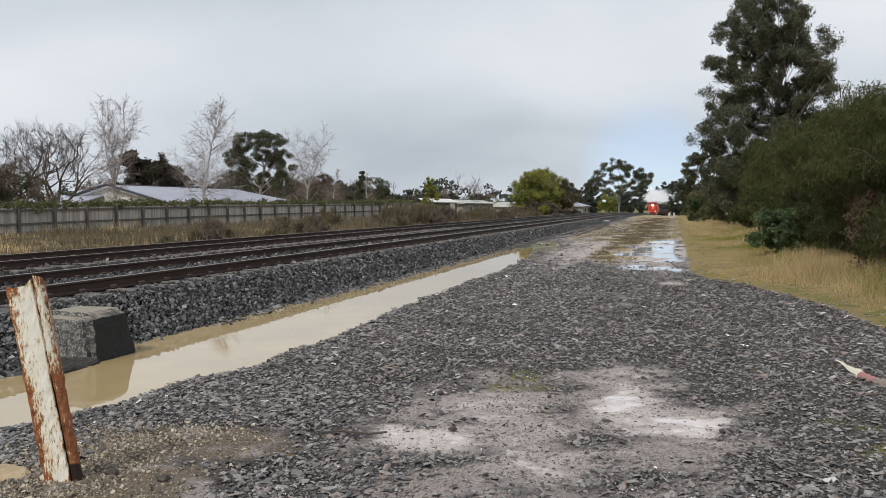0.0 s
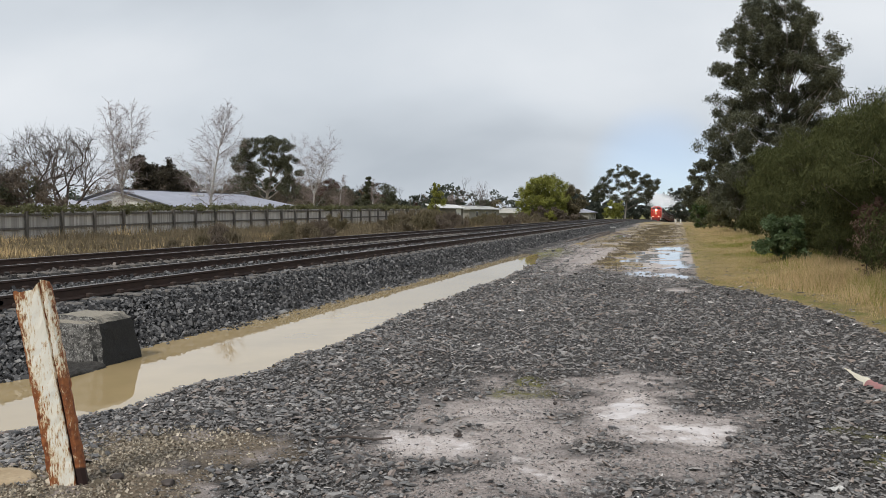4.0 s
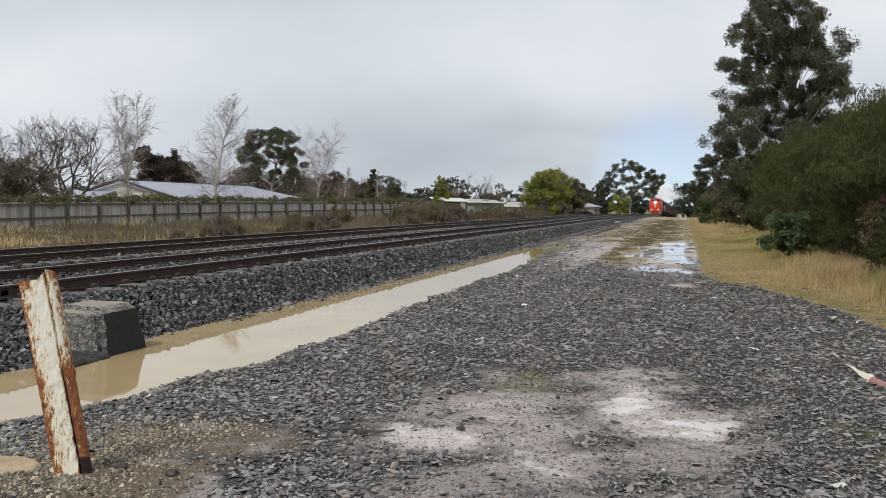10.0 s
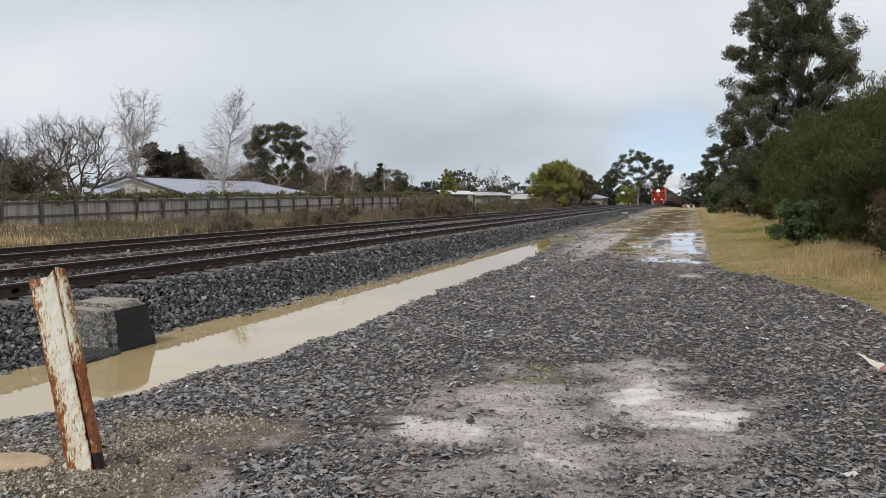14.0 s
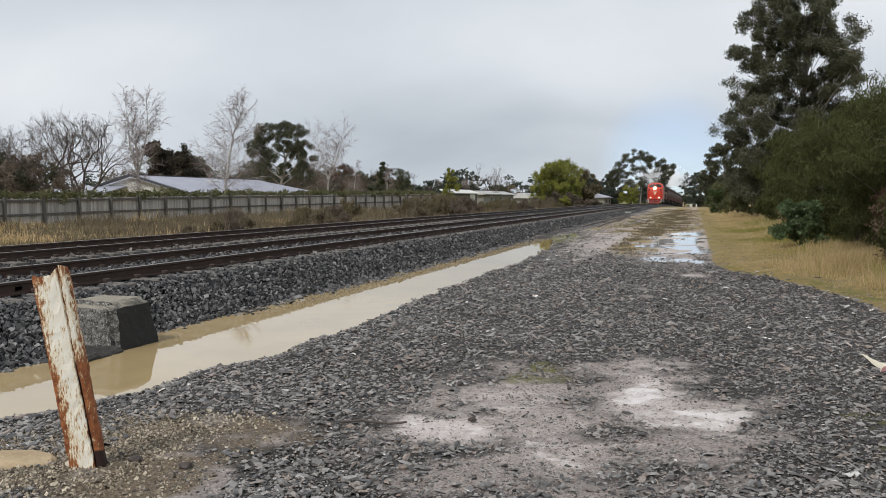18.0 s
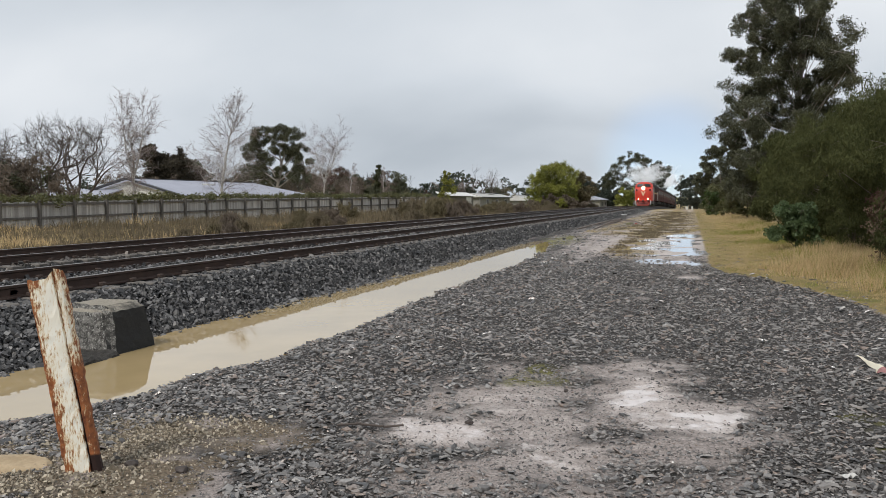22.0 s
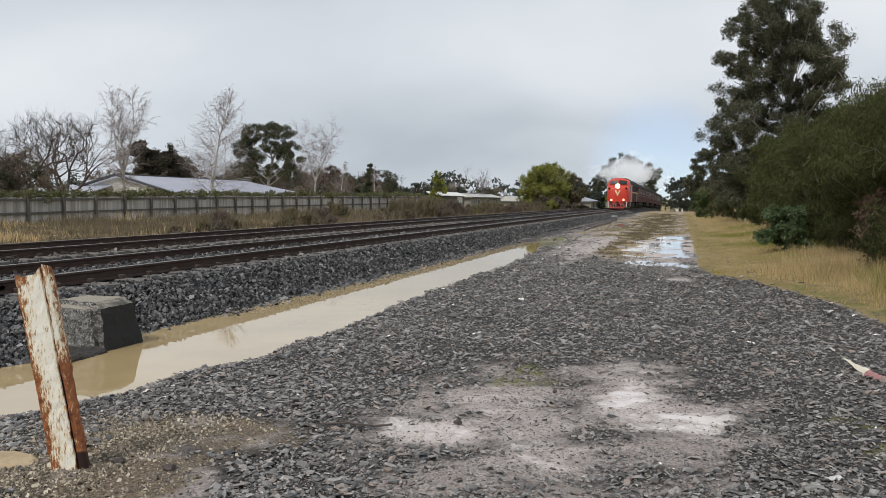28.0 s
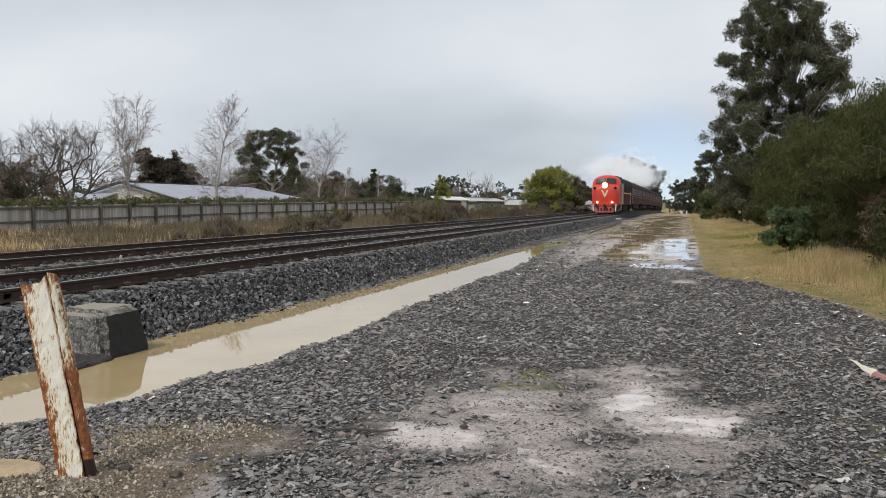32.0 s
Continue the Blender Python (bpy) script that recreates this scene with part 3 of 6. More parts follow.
# ---------------------------------------------------------------- loose stone
def chip(rng, kind, sides=0):
    """One angular stone: a slab with a sloping top, or a chunky block."""
    n = sides or (5 if kind == "slab" else 4)
    a = np.sort((np.arange(n) + rng.uniform(-0.3, 0.3, n)) * 2 * np.pi / n)
    r = rng.uniform(0.75, 1.1, n)
    hgt = 0.20 if kind == "slab" else 0.85
    tilt = rng.normal(0, 0.08 if kind == "slab" else 0.3, 2)
    low = np.stack([np.cos(a) * r, np.sin(a) * r, np.full(n, -hgt)], 1)
    q = rng.uniform(0.62, 0.9)
    hx, hy = np.cos(a) * r * q, np.sin(a) * r * q
    high = np.stack([hx, hy, hgt + hx * tilt[0] + hy * tilt[1] + rng.normal(0, 0.04, n)], 1)
    F = []
    for i in range(n):
        j = (i + 1) % n
        F += [(i, j, n + j), (i, n + j, n + i)]
    for i in range(1, n - 1):
        F.append((n, n + i, n + i + 1))
    return np.concatenate([low, high]), np.array(F)


def strew(rng, P, size, kind, lie, sink=0.15, sides=0):
    """Many stones at P, of sizes size, tipped by lie radians."""
    shapes = [chip(rng, kind, sides) for _ in range(14)]
    Vs, Fs, base = [], [], 0
    which = rng.integers(0, 14, len(P))
    for k, (sv, sf) in enumerate(shapes):
        p, s = P[which == k], size[which == k]
        n = len(p)
        if not n:
            continue
        lim = ((0.9, 1.75), (0.6, 1.0), (0.45, 1.1)) if kind == "slab" else ((0.8, 1.4), (0.65, 1.0), (0.6, 1.2))
        sc = s[:, None] * np.stack([rng.uniform(a, b, n) for a, b in lim], 1)
        v = sv[None] * sc[:, None, :]
        for axis in (0, 1, 2):
            ang = rng.normal(0, lie, n) if axis < 2 else rng.uniform(0, 6.283, n)
            c, t = np.cos(ang)[:, None], np.sin(ang)[:, None]
            i, j = [(1, 2), (2, 0), (0, 1)][axis]
            vi, vj = v[:, :, i].copy(), v[:, :, j].copy()
            v[:, :, i], v[:, :, j] = c * vi - t * vj, t * vi + c * vj
        v += p[:, None, :] + np.array([0, 0, 1.0]) * (s * ((0.22 if kind == "slab" else 0.36) - sink))[:, None, None]
        Vs.append(v.reshape(-1, 3))
        Fs.append((sf[None] + (np.arange(n) * len(sv))[:, None, None]).reshape(-1, 3) + base)
        base += n * len(sv)
    return np.concatenate(Vs), np.concatenate(Fs)


def scatter_y(rng, n, y0, y1, power):
    """Depths with a density that falls off along y."""
    u = rng.random(n)
    e = 1 - power
    return (y0 ** e + u * (y1 ** e - y0 ** e)) ** (1 / e)


def build_gravel():
    rng = np.random.default_rng(3)
    n = 132000
    y = scatter_y(rng, n, 3.2, 24.5, 1.35)
    x = rng.uniform(-5.2, 3.2, n)
    x = np.where((x > 0.3 * y + 0.6) & (rng.random(n) < 0.6), rng.uniform(-4.4, 0.9, n), x)
    z = height(x, y)
    zn = zones(x, y)
    wt = 1.0 - 0.97 * smooth(0.25, 0.6, zn["mud"] + 0.22 * wob(x, y, 0.5, 12)) - smooth(0.4, 0.8, zn["turf"])
    wt = wt - 0.95 * np.clip(zn["sand"] * 1.3, 0, 1) - 0.92 * thin(x, y) + 0.22 * wob(x, y, 1.1, 13) + 0.15 * wob(x, y, 0.35, 17)
    wt = np.where(z < WATER_Z - 0.03, 0, wt) * smooth(26, 21, y + 1.5 * wob(x, y, 1.5, 14))
    wt = np.where((x < near_edge(y) + 1.2) & (z > WATER_Z - 0.03), wt + 0.4, wt)
    keep = rng.random(n) < wt
    x, y, z = x[keep], y[keep], z[keep]
    s = np.exp(rng.normal(math.log(0.0128), 0.52, len(x))).clip(0.005, 0.046) * np.interp(x, [-3.0, -1.0, 1.0], [1.08, 1.0, 0.97]) * np.interp(y, [3, 5, 8, 12, 24], [0.86, 0.84, 0.95, 1.08, 1.3])
    z = z + 0.012 * rng.random(len(x)) ** 2
    for y0, y1, sides in ((0, 4.6, 5), (4.6, 7.0, 4), (7.0, 30, 3)):
        q = (y >= y0) & (y < y1)
        V, F = strew(rng, np.stack([x, y, z], 1)[q], s[q] * (1.15 if sides == 3 else 1.0), "slab", 0.27, -0.06, sides)
        tagged(raw("gravel", V, F, M_SLATE), "dark grey flat slate chips spread over the track", "gravel", kind="stuff")
    # the same cover goes on behind
    n = 12000
    x, y = rng.uniform(-5.0, 3.2, n), 3.3 - 9.0 * rng.random(n) ** 1.4
    V, F = strew(rng, np.stack([x, y, height(x, y)], 1), np.exp(rng.normal(math.log(0.017), 0.4, n)), "slab", 0.3, -0.05, 3)
    tagged(raw("gravel", V, F, M_SLATE), "dark grey flat slate chips spread over the track", "gravel", kind="stuff")
    # scattered stones along the lane beyond
    n = 15000
    y = scatter_y(rng, n, 20, 90, 1.2)
    x = rng.uniform(-5.6, 0.3, n)
    z = height(x, y)
    keep = (z > -0.02) & (rng.random(n) < 0.2 + 0.75 * smooth(-2.8, -4.4, x) + 0.3 * wob(x, y, 2.5, 15))
    x, y, z = x[keep], y[keep], z[keep]
    V, F = strew(rng, np.stack([x, y, z], 1), np.exp(rng.normal(math.log(0.028), 0.4, len(x))), "slab", 0.3)
    tagged(raw("loose_stones", V, F, M_SLATE), "thin scatter of grey stones along the lane", "gravel", kind="stuff")
    # fine crumbs on the worn dirt and the mud
    n = 48000
    y = scatter_y(rng, n, 3.6, 9.0, 0.6)
    x = rng.uniform(-2.9, 0.9, n)
    dirt = np.clip(thin(x, y) + mudflat(x, y), 0, 1) * (1 - 0.93 * smooth(0.2, 0.6, wet_sheen(x, y))) * (1 - 0.3 * mudflat(x, y))
    keep = rng.random(n) < dirt * (0.75 + 0.4 * wob(x, y, 0.3, 16))
    x, y = x[keep], y[keep]
    V, F = strew(rng, np.stack([x, y, height(x, y)], 1), np.exp(rng.normal(math.log(0.0062), 0.5, len(x))).clip(0.003, 0.022), "slab", 0.35, -0.05, 3)
    tagged(raw("stone_crumbs", V, F, M_SLATE), "sparse small stone crumbs pressed into brown mud", "gravel", kind="stuff")
    n = 30000
    x, y = rng.uniform(-4.9, -2.6, n), rng.uniform(2.8, 5.4, n)
    zz = height(x, y)
    keep = (rng.random(n) < zones(x, y)["sand"] * 1.3 * (0.2 + 0.8 * smooth(-2.9, -3.3, x))) & (zz > WATER_Z)
    x, y, zz = x[keep], y[keep], zz[keep]
    V, F = strew(rng, np.stack([x, y, zz], 1), np.exp(rng.normal(math.log(0.0068), 0.4, len(x))), "block", 0.8, 0.1, 3)
    tagged(raw("grit", V, F, M_GRIT), "pale sandy grit round the foot of the post", "grit", kind="stuff")


def bed_z(u):
    return np.interp(u, [-5.7, -3.1, -2.9, -1.5, -1.35, 1.36, 1.52, 2.62], [0.40, 0.43, 0.36, 0.36, 0.43, 0.43, 0.38, -0.16])


def build_ballast_stones():
    rng = np.random.default_rng(4)
    n = 60000
    y = scatter_y(rng, n, 4.6, 110, 1.35)
    pick = rng.random(n)
    u = np.where(pick < 0.66, rng.uniform(1.0, 2.72, n), np.where(pick < 0.83, rng.uniform(-3.5, -0.95, n), rng.uniform(-0.75, 0.78, n)))
    x = track_x(y) + u
    z = bed_z(u) + rng.normal(0, 0.012, n)
    inner = (u > -0.95) & (u < 1.0)
    z = np.where(inner, z + 0.024, np.where((u >= 1.0) & (u < 1.42), z - 0.022, z))
    s = np.exp(rng.normal(math.log(0.0185), 0.38, n)).clip(0.012, 0.05) * np.interp(y, [4, 30, 110], [0.95, 1.1, 1.6])
    worn = u < -0.95
    V, F = strew(rng, np.stack([x, y, z], 1)[worn], s[worn] * 1.15, "block", 0.8, 0.0, 3)
    tagged(raw("ballast_stones", V, F, M_WORNBALLAST), "dusty grey-brown ballast stones between the two tracks", "ballast", kind="stuff")
    for near in (True, False):
        q = ((y < 12) == near) & ~worn
        V, F = strew(rng, np.stack([x, y, z], 1)[q], s[q] * (1.0 if near else 1.12), "block", 0.8, 0.0, 4 if near else 3)
        tagged(raw("ballast_stones", V, F, M_BALLAST), "dark blue-grey angular ballast stones of the railway bed", "ballast", kind="stuff")
    # wet stones spilled along the foot of the bed, awash in the ditch
    n = 9000
    y = scatter_y(rng, n, 9.5, 36, 0.9)
    u = 2.30 + 0.42 * rng.random(n) ** 1.5
    keep = rng.random(n) < (0.25 + 0.75 * smooth(10, 16, y)) * (0.7 + 0.5 * wob(u * 3, y, 1.7, 18)) * smooth(2.75, 2.45, u + 0.1 * wob(y, y, 2.0, 19))
    y, u = y[keep], u[keep]
    P = np.stack([track_x(y) + u, y, np.full(len(y), WATER_Z) - 0.004 + 0.05 * np.clip(2.5 - u, 0, 1)], 1)
    V, F = strew(rng, P, np.exp(rng.normal(math.log(0.024), 0.4, len(y))), "slab", 0.3, 0.0, 4)
    tagged(raw("washed_stones", V, F, M_BALLAST), "wet stones awash at the foot of the railway bed", "gravel", kind="stuff")


build_gravel()
build_ballast_stones()


# ---------------------------------------------------------------- things at the ditch
def build_post():
    """A length of old rail set in the ground as a leaning post, painted white, rusting."""
    m = Mat("rusty_white_paint", 0.6, 0, 0.4)
    strk = m.noise(42.0, 6, 0.75, (1.0, 1.0, 0.22), 0.3, 0.7)
    fleck = m.noise(85.0, 4, 0.7, (1, 1, 0.3), 0.3, 0.7)
    edge = m.attr("edge")
    wear = m.math("ADD", m.math("MULTIPLY", m.math("SUBTRACT", strk, 0.5), 0.62), m.math("MULTIPLY", m.math("SUBTRACT", fleck, 0.5), 0.8))
    rustf = m.range(m.math("ADD", wear, edge), 0.44, 0.64)
    white = m.mix(m.noise(5, 4), (0.95, 0.92, 0.83), (0.90, 0.82, 0.66))
    white = m.mix(m.range(m.math("ADD", wear, edge), 0.18, 0.5), white, (0.74, 0.56, 0.33))
    rust = m.mix(m.noise(22, 4), (0.13, 0.036, 0.016), (0.44, 0.155, 0.05))
    # near-black paints in the shade of the crease and the lower right face
    m.color(m.mix(m.range(m.attr("crease_shade"), 0.4, 0.6), m.mix(rustf, white, rust), (0.03, 0.013, 0.01)))
    m.bump(rustf, 0.4, 0.004)
    post = thing("steel_post", "leaning steel post, white paint peeling to orange rust", "post", (-3.405, 3.79, 0.0), 17.3)
    prof = [(-0.105, 0.0, 0.85), (-0.088, -0.004, 0.62), (-0.064, -0.006, 0.38), (-0.03, -0.006, 0.18), (0.012, -0.004, 0.08), (0.043, 0.0, 0.18), (0.050, 0.018, 0.7),
            (0.058, 0.004, 0.36), (0.080, 0.012, 0.34), (0.098, 0.035, 0.6), (0.092, 0.07, 0.8), (0.05, 0.09, 0.6), (-0.09, 0.03, 0.8)]
    tops = [1.145, 1.152, 1.142, 1.150, 1.158, 1.195, 1.20, 1.215, 1.212, 1.20, 1.16, 1.15, 1.14]
    rng = np.random.default_rng(8)
    rows, n, V, E, SL = 40, len(prof), [], [], []
    for k in range(rows):
        t = k / (rows - 1)
        for i, (u, v, e) in enumerate(prof):
            z = -0.3 + t * (tops[i] + 0.3)
            j = rng.normal(0, 0.0015) * (0 < k < rows - 1)
            V.append((u - 0.150 * z + j, v - 0.03 * z + j, z))
            low = float(smooth(0.72, 0.55, t))
            E.append(min(1.0, e * (0.85 + 0.2 * low) + 0.35 * float(smooth(0.95, 1.0, t)) + (0.45 * low if i in (7, 8, 9, 10) else 0.08 * low)))
            # painted shade: lower part of the crease, and the right face near the ground
            SL.append(float(i == 6) * float(smooth(0.66, 0.60, t)) + float(i > 6 and i < 12) * float(smooth(0.30, 0.24, t)))
    F = [(k * n + i, k * n + (i + 1) % n, (k + 1) * n + (i + 1) % n, (k + 1) * n + i) for k in range(rows - 1) for i in range(n)]
    me = raw_mesh("flange", V, F, m.m, False, {"edge": E, "crease_shade": SL})
    ob = new("flange", me)
    ob.parent = post
    bm = bmesh.new()
    cap = [bm.verts.new((u - 0.150 * tops[i], v - 0.03 * tops[i], tops[i] - 0.004)) for i, (u, v, e) in enumerate(prof)]
    bm.faces.new(cap)
    bmesh.ops.triangulate(bm, faces=bm.faces)
    part("torn_top", bm, M_RAIL, post, "rusty torn top edge")


def build_block():
    m = Mat("mossy_concrete", 0.85, 0, 0.3)
    mott = m.noise(16, 7, 0.75, None, 0.42, 0.66)
    fine = m.noise(60, 4, 0.6)
    c = m.mix(mott, (0.045, 0.042, 0.038), (0.30, 0.285, 0.262))
    c = m.mix(m.noise(55, 4, 0.65, None, 0.55, 0.66), c, (0.50, 0.485, 0.45))
    upf = m.range(m.math("ADD", m.up(), m.math("MULTIPLY", m.math("SUBTRACT", mott, 0.5), 0.25)), 0.45, 0.9)
    c = m.mix(upf, c, m.mix(fine, (0.24, 0.21, 0.165), (0.37, 0.335, 0.275)))
    # the side towards the road is painted near black, as shade, by its normal
    g = m.t.nodes.new("ShaderNodeNewGeometry")
    sp = m.t.nodes.new("ShaderNodeSeparateXYZ")
    m.link(g.outputs["Normal"], sp.inputs[0])
    side_shade = m.math("MULTIPLY", m.range(sp.outputs[0], 0.5, 0.8), m.range(m.noise(3.0, 4, 0.6), -1.2, -0.1))
    c = m.mix(side_shade, c, m.mix(fine, (0.018, 0.018, 0.018), (0.035, 0.034, 0.032)))
    m.color(c)
    m.bump(m.math("ADD", mott, m.math("MULTIPLY", fine, 0.5)), 0.5, 0.012)
    blk = thing("concrete_block", "weathered tapered concrete block standing at the ditch edge", "block")
    rng = np.random.default_rng(2)
    bm = bmesh.new()
    r = bmesh.ops.create_cube(bm, size=1)
    base = [(-6.72, -5.77), (6.92, 7.74)]
    topp = [(-6.64, -5.93), (7.02, 7.64)]
    for v in r["verts"]:
        s = topp if v.co.z > 0 else base
        v.co = Vector((s[0][int(v.co.x > 0)], s[1][int(v.co.y > 0)], 0.485 if v.co.z > 0 else -0.2))
    bmesh.ops.subdivide_edges(bm, edges=bm.edges[:], cuts=9, use_grid_fill=True)
    mid = Vector((-6.26, 7.33, 0.14))
    for v in bm.verts:
        d = v.co - mid
        f = (v.co.z + 0.2) / 0.685
        k = sorted((abs(d.x) / (0.475 - 0.12 * f), abs(d.y) / (0.41 - 0.10 * f), abs(d.z) / 0.343))
        v.co -= d * 0.26 * max(0.0, min(1, k[1] - 0.80) / 0.20) * 0.5
        v.co += Vector(rng.normal(0, 0.003, 3)) + Vector((0.02, 0.015, 0.008)) * noise.noise(v.co * 5)
    part("pier", bm, m.m, blk)
    bm = bmesh.new()
    box(bm, -6.78, -5.74, 6.42, 7.0, -0.22, 0.02, 0.03)
    bmesh.ops.subdivide_edges(bm, edges=bm.edges[:], cuts=9, use_grid_fill=True)
    for v in bm.verts:
        v.co += 0.05 * noise.noise_vector(v.co * 3.1) + 0.03 * noise.noise_vector(v.co * 11.0) + Vector((0, 0, 0.06 * (v.co.x < -6.3)))
    part("footing", bm, two_tone("wet_dark_concrete", (0.03, 0.027, 0.024), (0.11, 0.10, 0.088), 14, 60, 0.7, bump=0.9, dist=0.03), blk, "dark wet spill of concrete at its foot")


def lump(name, label, category, at, size, mat, seed, rz=0.0, flat=0.6):
    bm = bmesh.new()
    bmesh.ops.create_icosphere(bm, subdivisions=2, radius=0.5)
    for v in bm.verts:
        k = 1 + 0.35 * noise.noise(v.co * 3 + Vector((seed, 0, 0)))
        v.co = Vector((v.co.x * k * size[0], v.co.y * k * size[1], v.co.z * k * size[2] * flat))
    ob = part(name, bm, mat)
    ob.matrix_basis = pose(*at, 0, 0, rz)
    return tagged(ob, label, category)


SCRAP = ((-5.55, 41.0, -5.05, 62.5, 0.05, 0.12, "long pale rusty discarded rail lying beside the track"),
         (-4.75, 41.0, -4.95, 60.0, 0.05, 0.10, "second pale discarded rail lying beside the track"),
         (-4.70, 58.5, -2.95, 52.0, 0.10, 0.04, "short discarded rail lying across the verge"))


def build_bits():
    lump("sandstone_slab", "half-buried orange-brown sandstone slab", "rock", (-3.98, 3.74, 0.0), (0.62, 0.32, 0.16), two_tone("sandstone", (0.36, 0.26, 0.15), (0.52, 0.40, 0.26), 6, 40, 0.85), 1, 15)
    dark = two_tone("dark_rock", (0.045, 0.035, 0.03), (0.10, 0.08, 0.07), 14, 60, 0.6)
    for k, (x, y, s) in enumerate([(-2.86, 3.98, 0.085), (-1.5, 5.45, 0.06), (-0.98, 6.6, 0.05), (0.1, 8.35, 0.09), (0.0, 8.2, 0.07), (-3.22, 3.98, 0.09), (0.35, 5.9, 0.055), (-2.5, 5.1, 0.07), (-1.9, 6.5, 0.06)]):
        lump("dark_stone", "small dark loose stone on the gravel", "stone", (x, y, 0.012), (s, s * 0.8, s), dark, k * 7, k * 40)
    # crushed carton and a scrap of paper
    rng = np.random.default_rng(5)
    bag = thing("crushed_wrapper", "crumpled pale wrapper with a red printed end", "litter", (1.69, 8.12, 0.012), -70)
    for name, x0, x1, w0, w1, mat, lab in (("crumpled_sheet", -0.27, 0.0, 0.012, 0.085, paint("cream_paper", (0.74, 0.68, 0.54), 0.6, 0.35), "cream crumpled sheet"),
                                           ("printed_end", 0.002, 0.15, 0.085, 0.06, paint("red_print", (0.42, 0.20, 0.19), 0.5, 0.5), "dull red printed end"),
                                           ("torn_end", 0.152, 0.30, 0.06, 0.10, paint("brown_paper", (0.30, 0.24, 0.20), 0.6, 0.5), "brownish torn end")):
        bm = bmesh.new()
        bmesh.ops.create_grid(bm, x_segments=9, y_segments=6, size=0.5)
        for v in bm.verts:
            u, w = v.co.x + 0.5, v.co.y
            x, half = x0 + u * (x1 - x0), w0 + u * (w1 - w0)
            fold = noise.noise(Vector((x * 22, w * 7, 2)))
            v.co = Vector((x * 1.5, w * half * 1.1 + 0.012 * fold, 0.012 + 0.25 * max(0.0, -x) + 0.5 * half * (1 - 4 * w * w) + 0.03 * half / 0.085 * fold))
        bmesh.ops.solidify(bm, geom=bm.faces[:], thickness=0.004)
        part(name, bm, mat, bag, lab)
    bm = bmesh.new()
    bmesh.ops.create_grid(bm, x_segments=5, y_segments=3, size=0.5)
    for v in bm.verts:
        v.co = Vector((v.co.x * 0.10, v.co.y * 0.035, 0.012 + 0.02 * noise.noise(v.co * 4)))
    bmesh.ops.solidify(bm, geom=bm.faces[:], thickness=0.003)
    ob = part("paper_scrap", bm, paint("grey_paper", (0.6, 0.58, 0.55), 0.7, 0.3))
    ob.matrix_basis = pose(0.88, 4.95, 0.02, 8, 0, 40)
    tagged(ob, "small torn scrap of pale paper on gravel", "litter")
    # a dab of blue marking paint on the near rail's web
    bm = bmesh.new()
    bmesh.ops.create_grid(bm, x_segments=8, y_segments=4, size=0.5)
    for v in bm.verts:
        v.co = Vector((0, v.co.x * 0.13 * (0.7 + 0.5 * noise.noise(v.co * 7)), v.co.y * 0.07 * (0.6 + 0.8 * noise.noise(v.co * 9 + Vector((3, 0, 0))))))
    bmesh.ops.solidify(bm, geom=bm.faces[:], thickness=0.002)
    dab = part("paint_mark", bm, paint("blue_paint", (0.03, 0.09, 0.22), 0.6, 0.5), [o for o in TRACK_A.children if o.name.startswith("rail")][-1], "blue marking paint")
    dab.matrix_basis = pose(-7.715, 7.55, 0.525)
    # a bent stick
    bm = bmesh.new()
    for a, b in (((-2.35, 5.05), (-2.2, 5.12)), ((-2.2, 5.12), (-2.02, 5.1)), ((-2.02, 5.1), (-1.9, 5.17))):
        rod(bm, (*a, 0.03), (*b, 0.035), 0.009, 0.008, 6)
    tagged(part("dead_stick", bm, M_TWIGDARK), "thin bent dead stick lying on the gravel", "stick")
    # old rail lengths and a relay box beside the line
    rust = two_tone("scrap_rail_rust", (0.16, 0.125, 0.105), (0.42, 0.355, 0.31), 3, 30, 0.6)
    for x0, y0, x1, y1, z0, z1, lab in SCRAP:
        bm = bmesh.new()
        d = Vector((x1 - x0, y1 - y0)).normalized()
        path = [(x0 + (x1 - x0) * t, y0 + (y1 - y0) * t, z0 + (z1 - z0) * t + 0.04 * math.sin(3.1 * t), d.y, -d.x) for t in (0, 0.2, 0.4, 0.6, 0.8, 1)]
        extrude_profile(bm, [(-0.065, 0), (0.065, 0), (0.065, 0.02), (0.015, 0.035), (0.03, 0.11), (-0.03, 0.11), (-0.015, 0.035), (-0.065, 0.02)], path)
        tagged(part("scrap_rail", bm, rust), lab, "rail", "discarded rails")
    mk = thing("trackside_box", "small grey trackside box with a domed lid", "box", (-4.85, 61.5, 0.1))
    part("body", box(bmesh.new(), -0.17, 0.17, -0.2, 0.2, -0.2, 0.34, 0.03), two_tone("grey_box", (0.10, 0.10, 0.10), (0.17, 0.17, 0.165), 5, 30, 0.7), mk)
    part("lid", box(bmesh.new(), -0.21, 0.21, -0.25, 0.25, 0.34, 0.45, 0.04), two_tone("pale_lid", (0.34, 0.34, 0.33), (0.46, 0.46, 0.45), 5, 30, 0.7), mk, "pale concrete lid")
    for x, y in ((-0.75, 150.0), (0.1, 152.0)):
        wp = thing("marker_post", "short white marker post beside the far track", "post", (x, y, 0.0 - float(drop(y))), group="marker posts")
        part("shaft", box(bmesh.new(), -0.12, 0.12, -0.12, 0.12, -0.1, 0.6, 0.02), M_WHITE, wp)
        part("cap", box(bmesh.new(), -0.15, 0.15, -0.15, 0.15, 0.6, 0.68, 0.02), T_BLACK, wp, "dark cap")


build_post()
build_block()
build_bits()


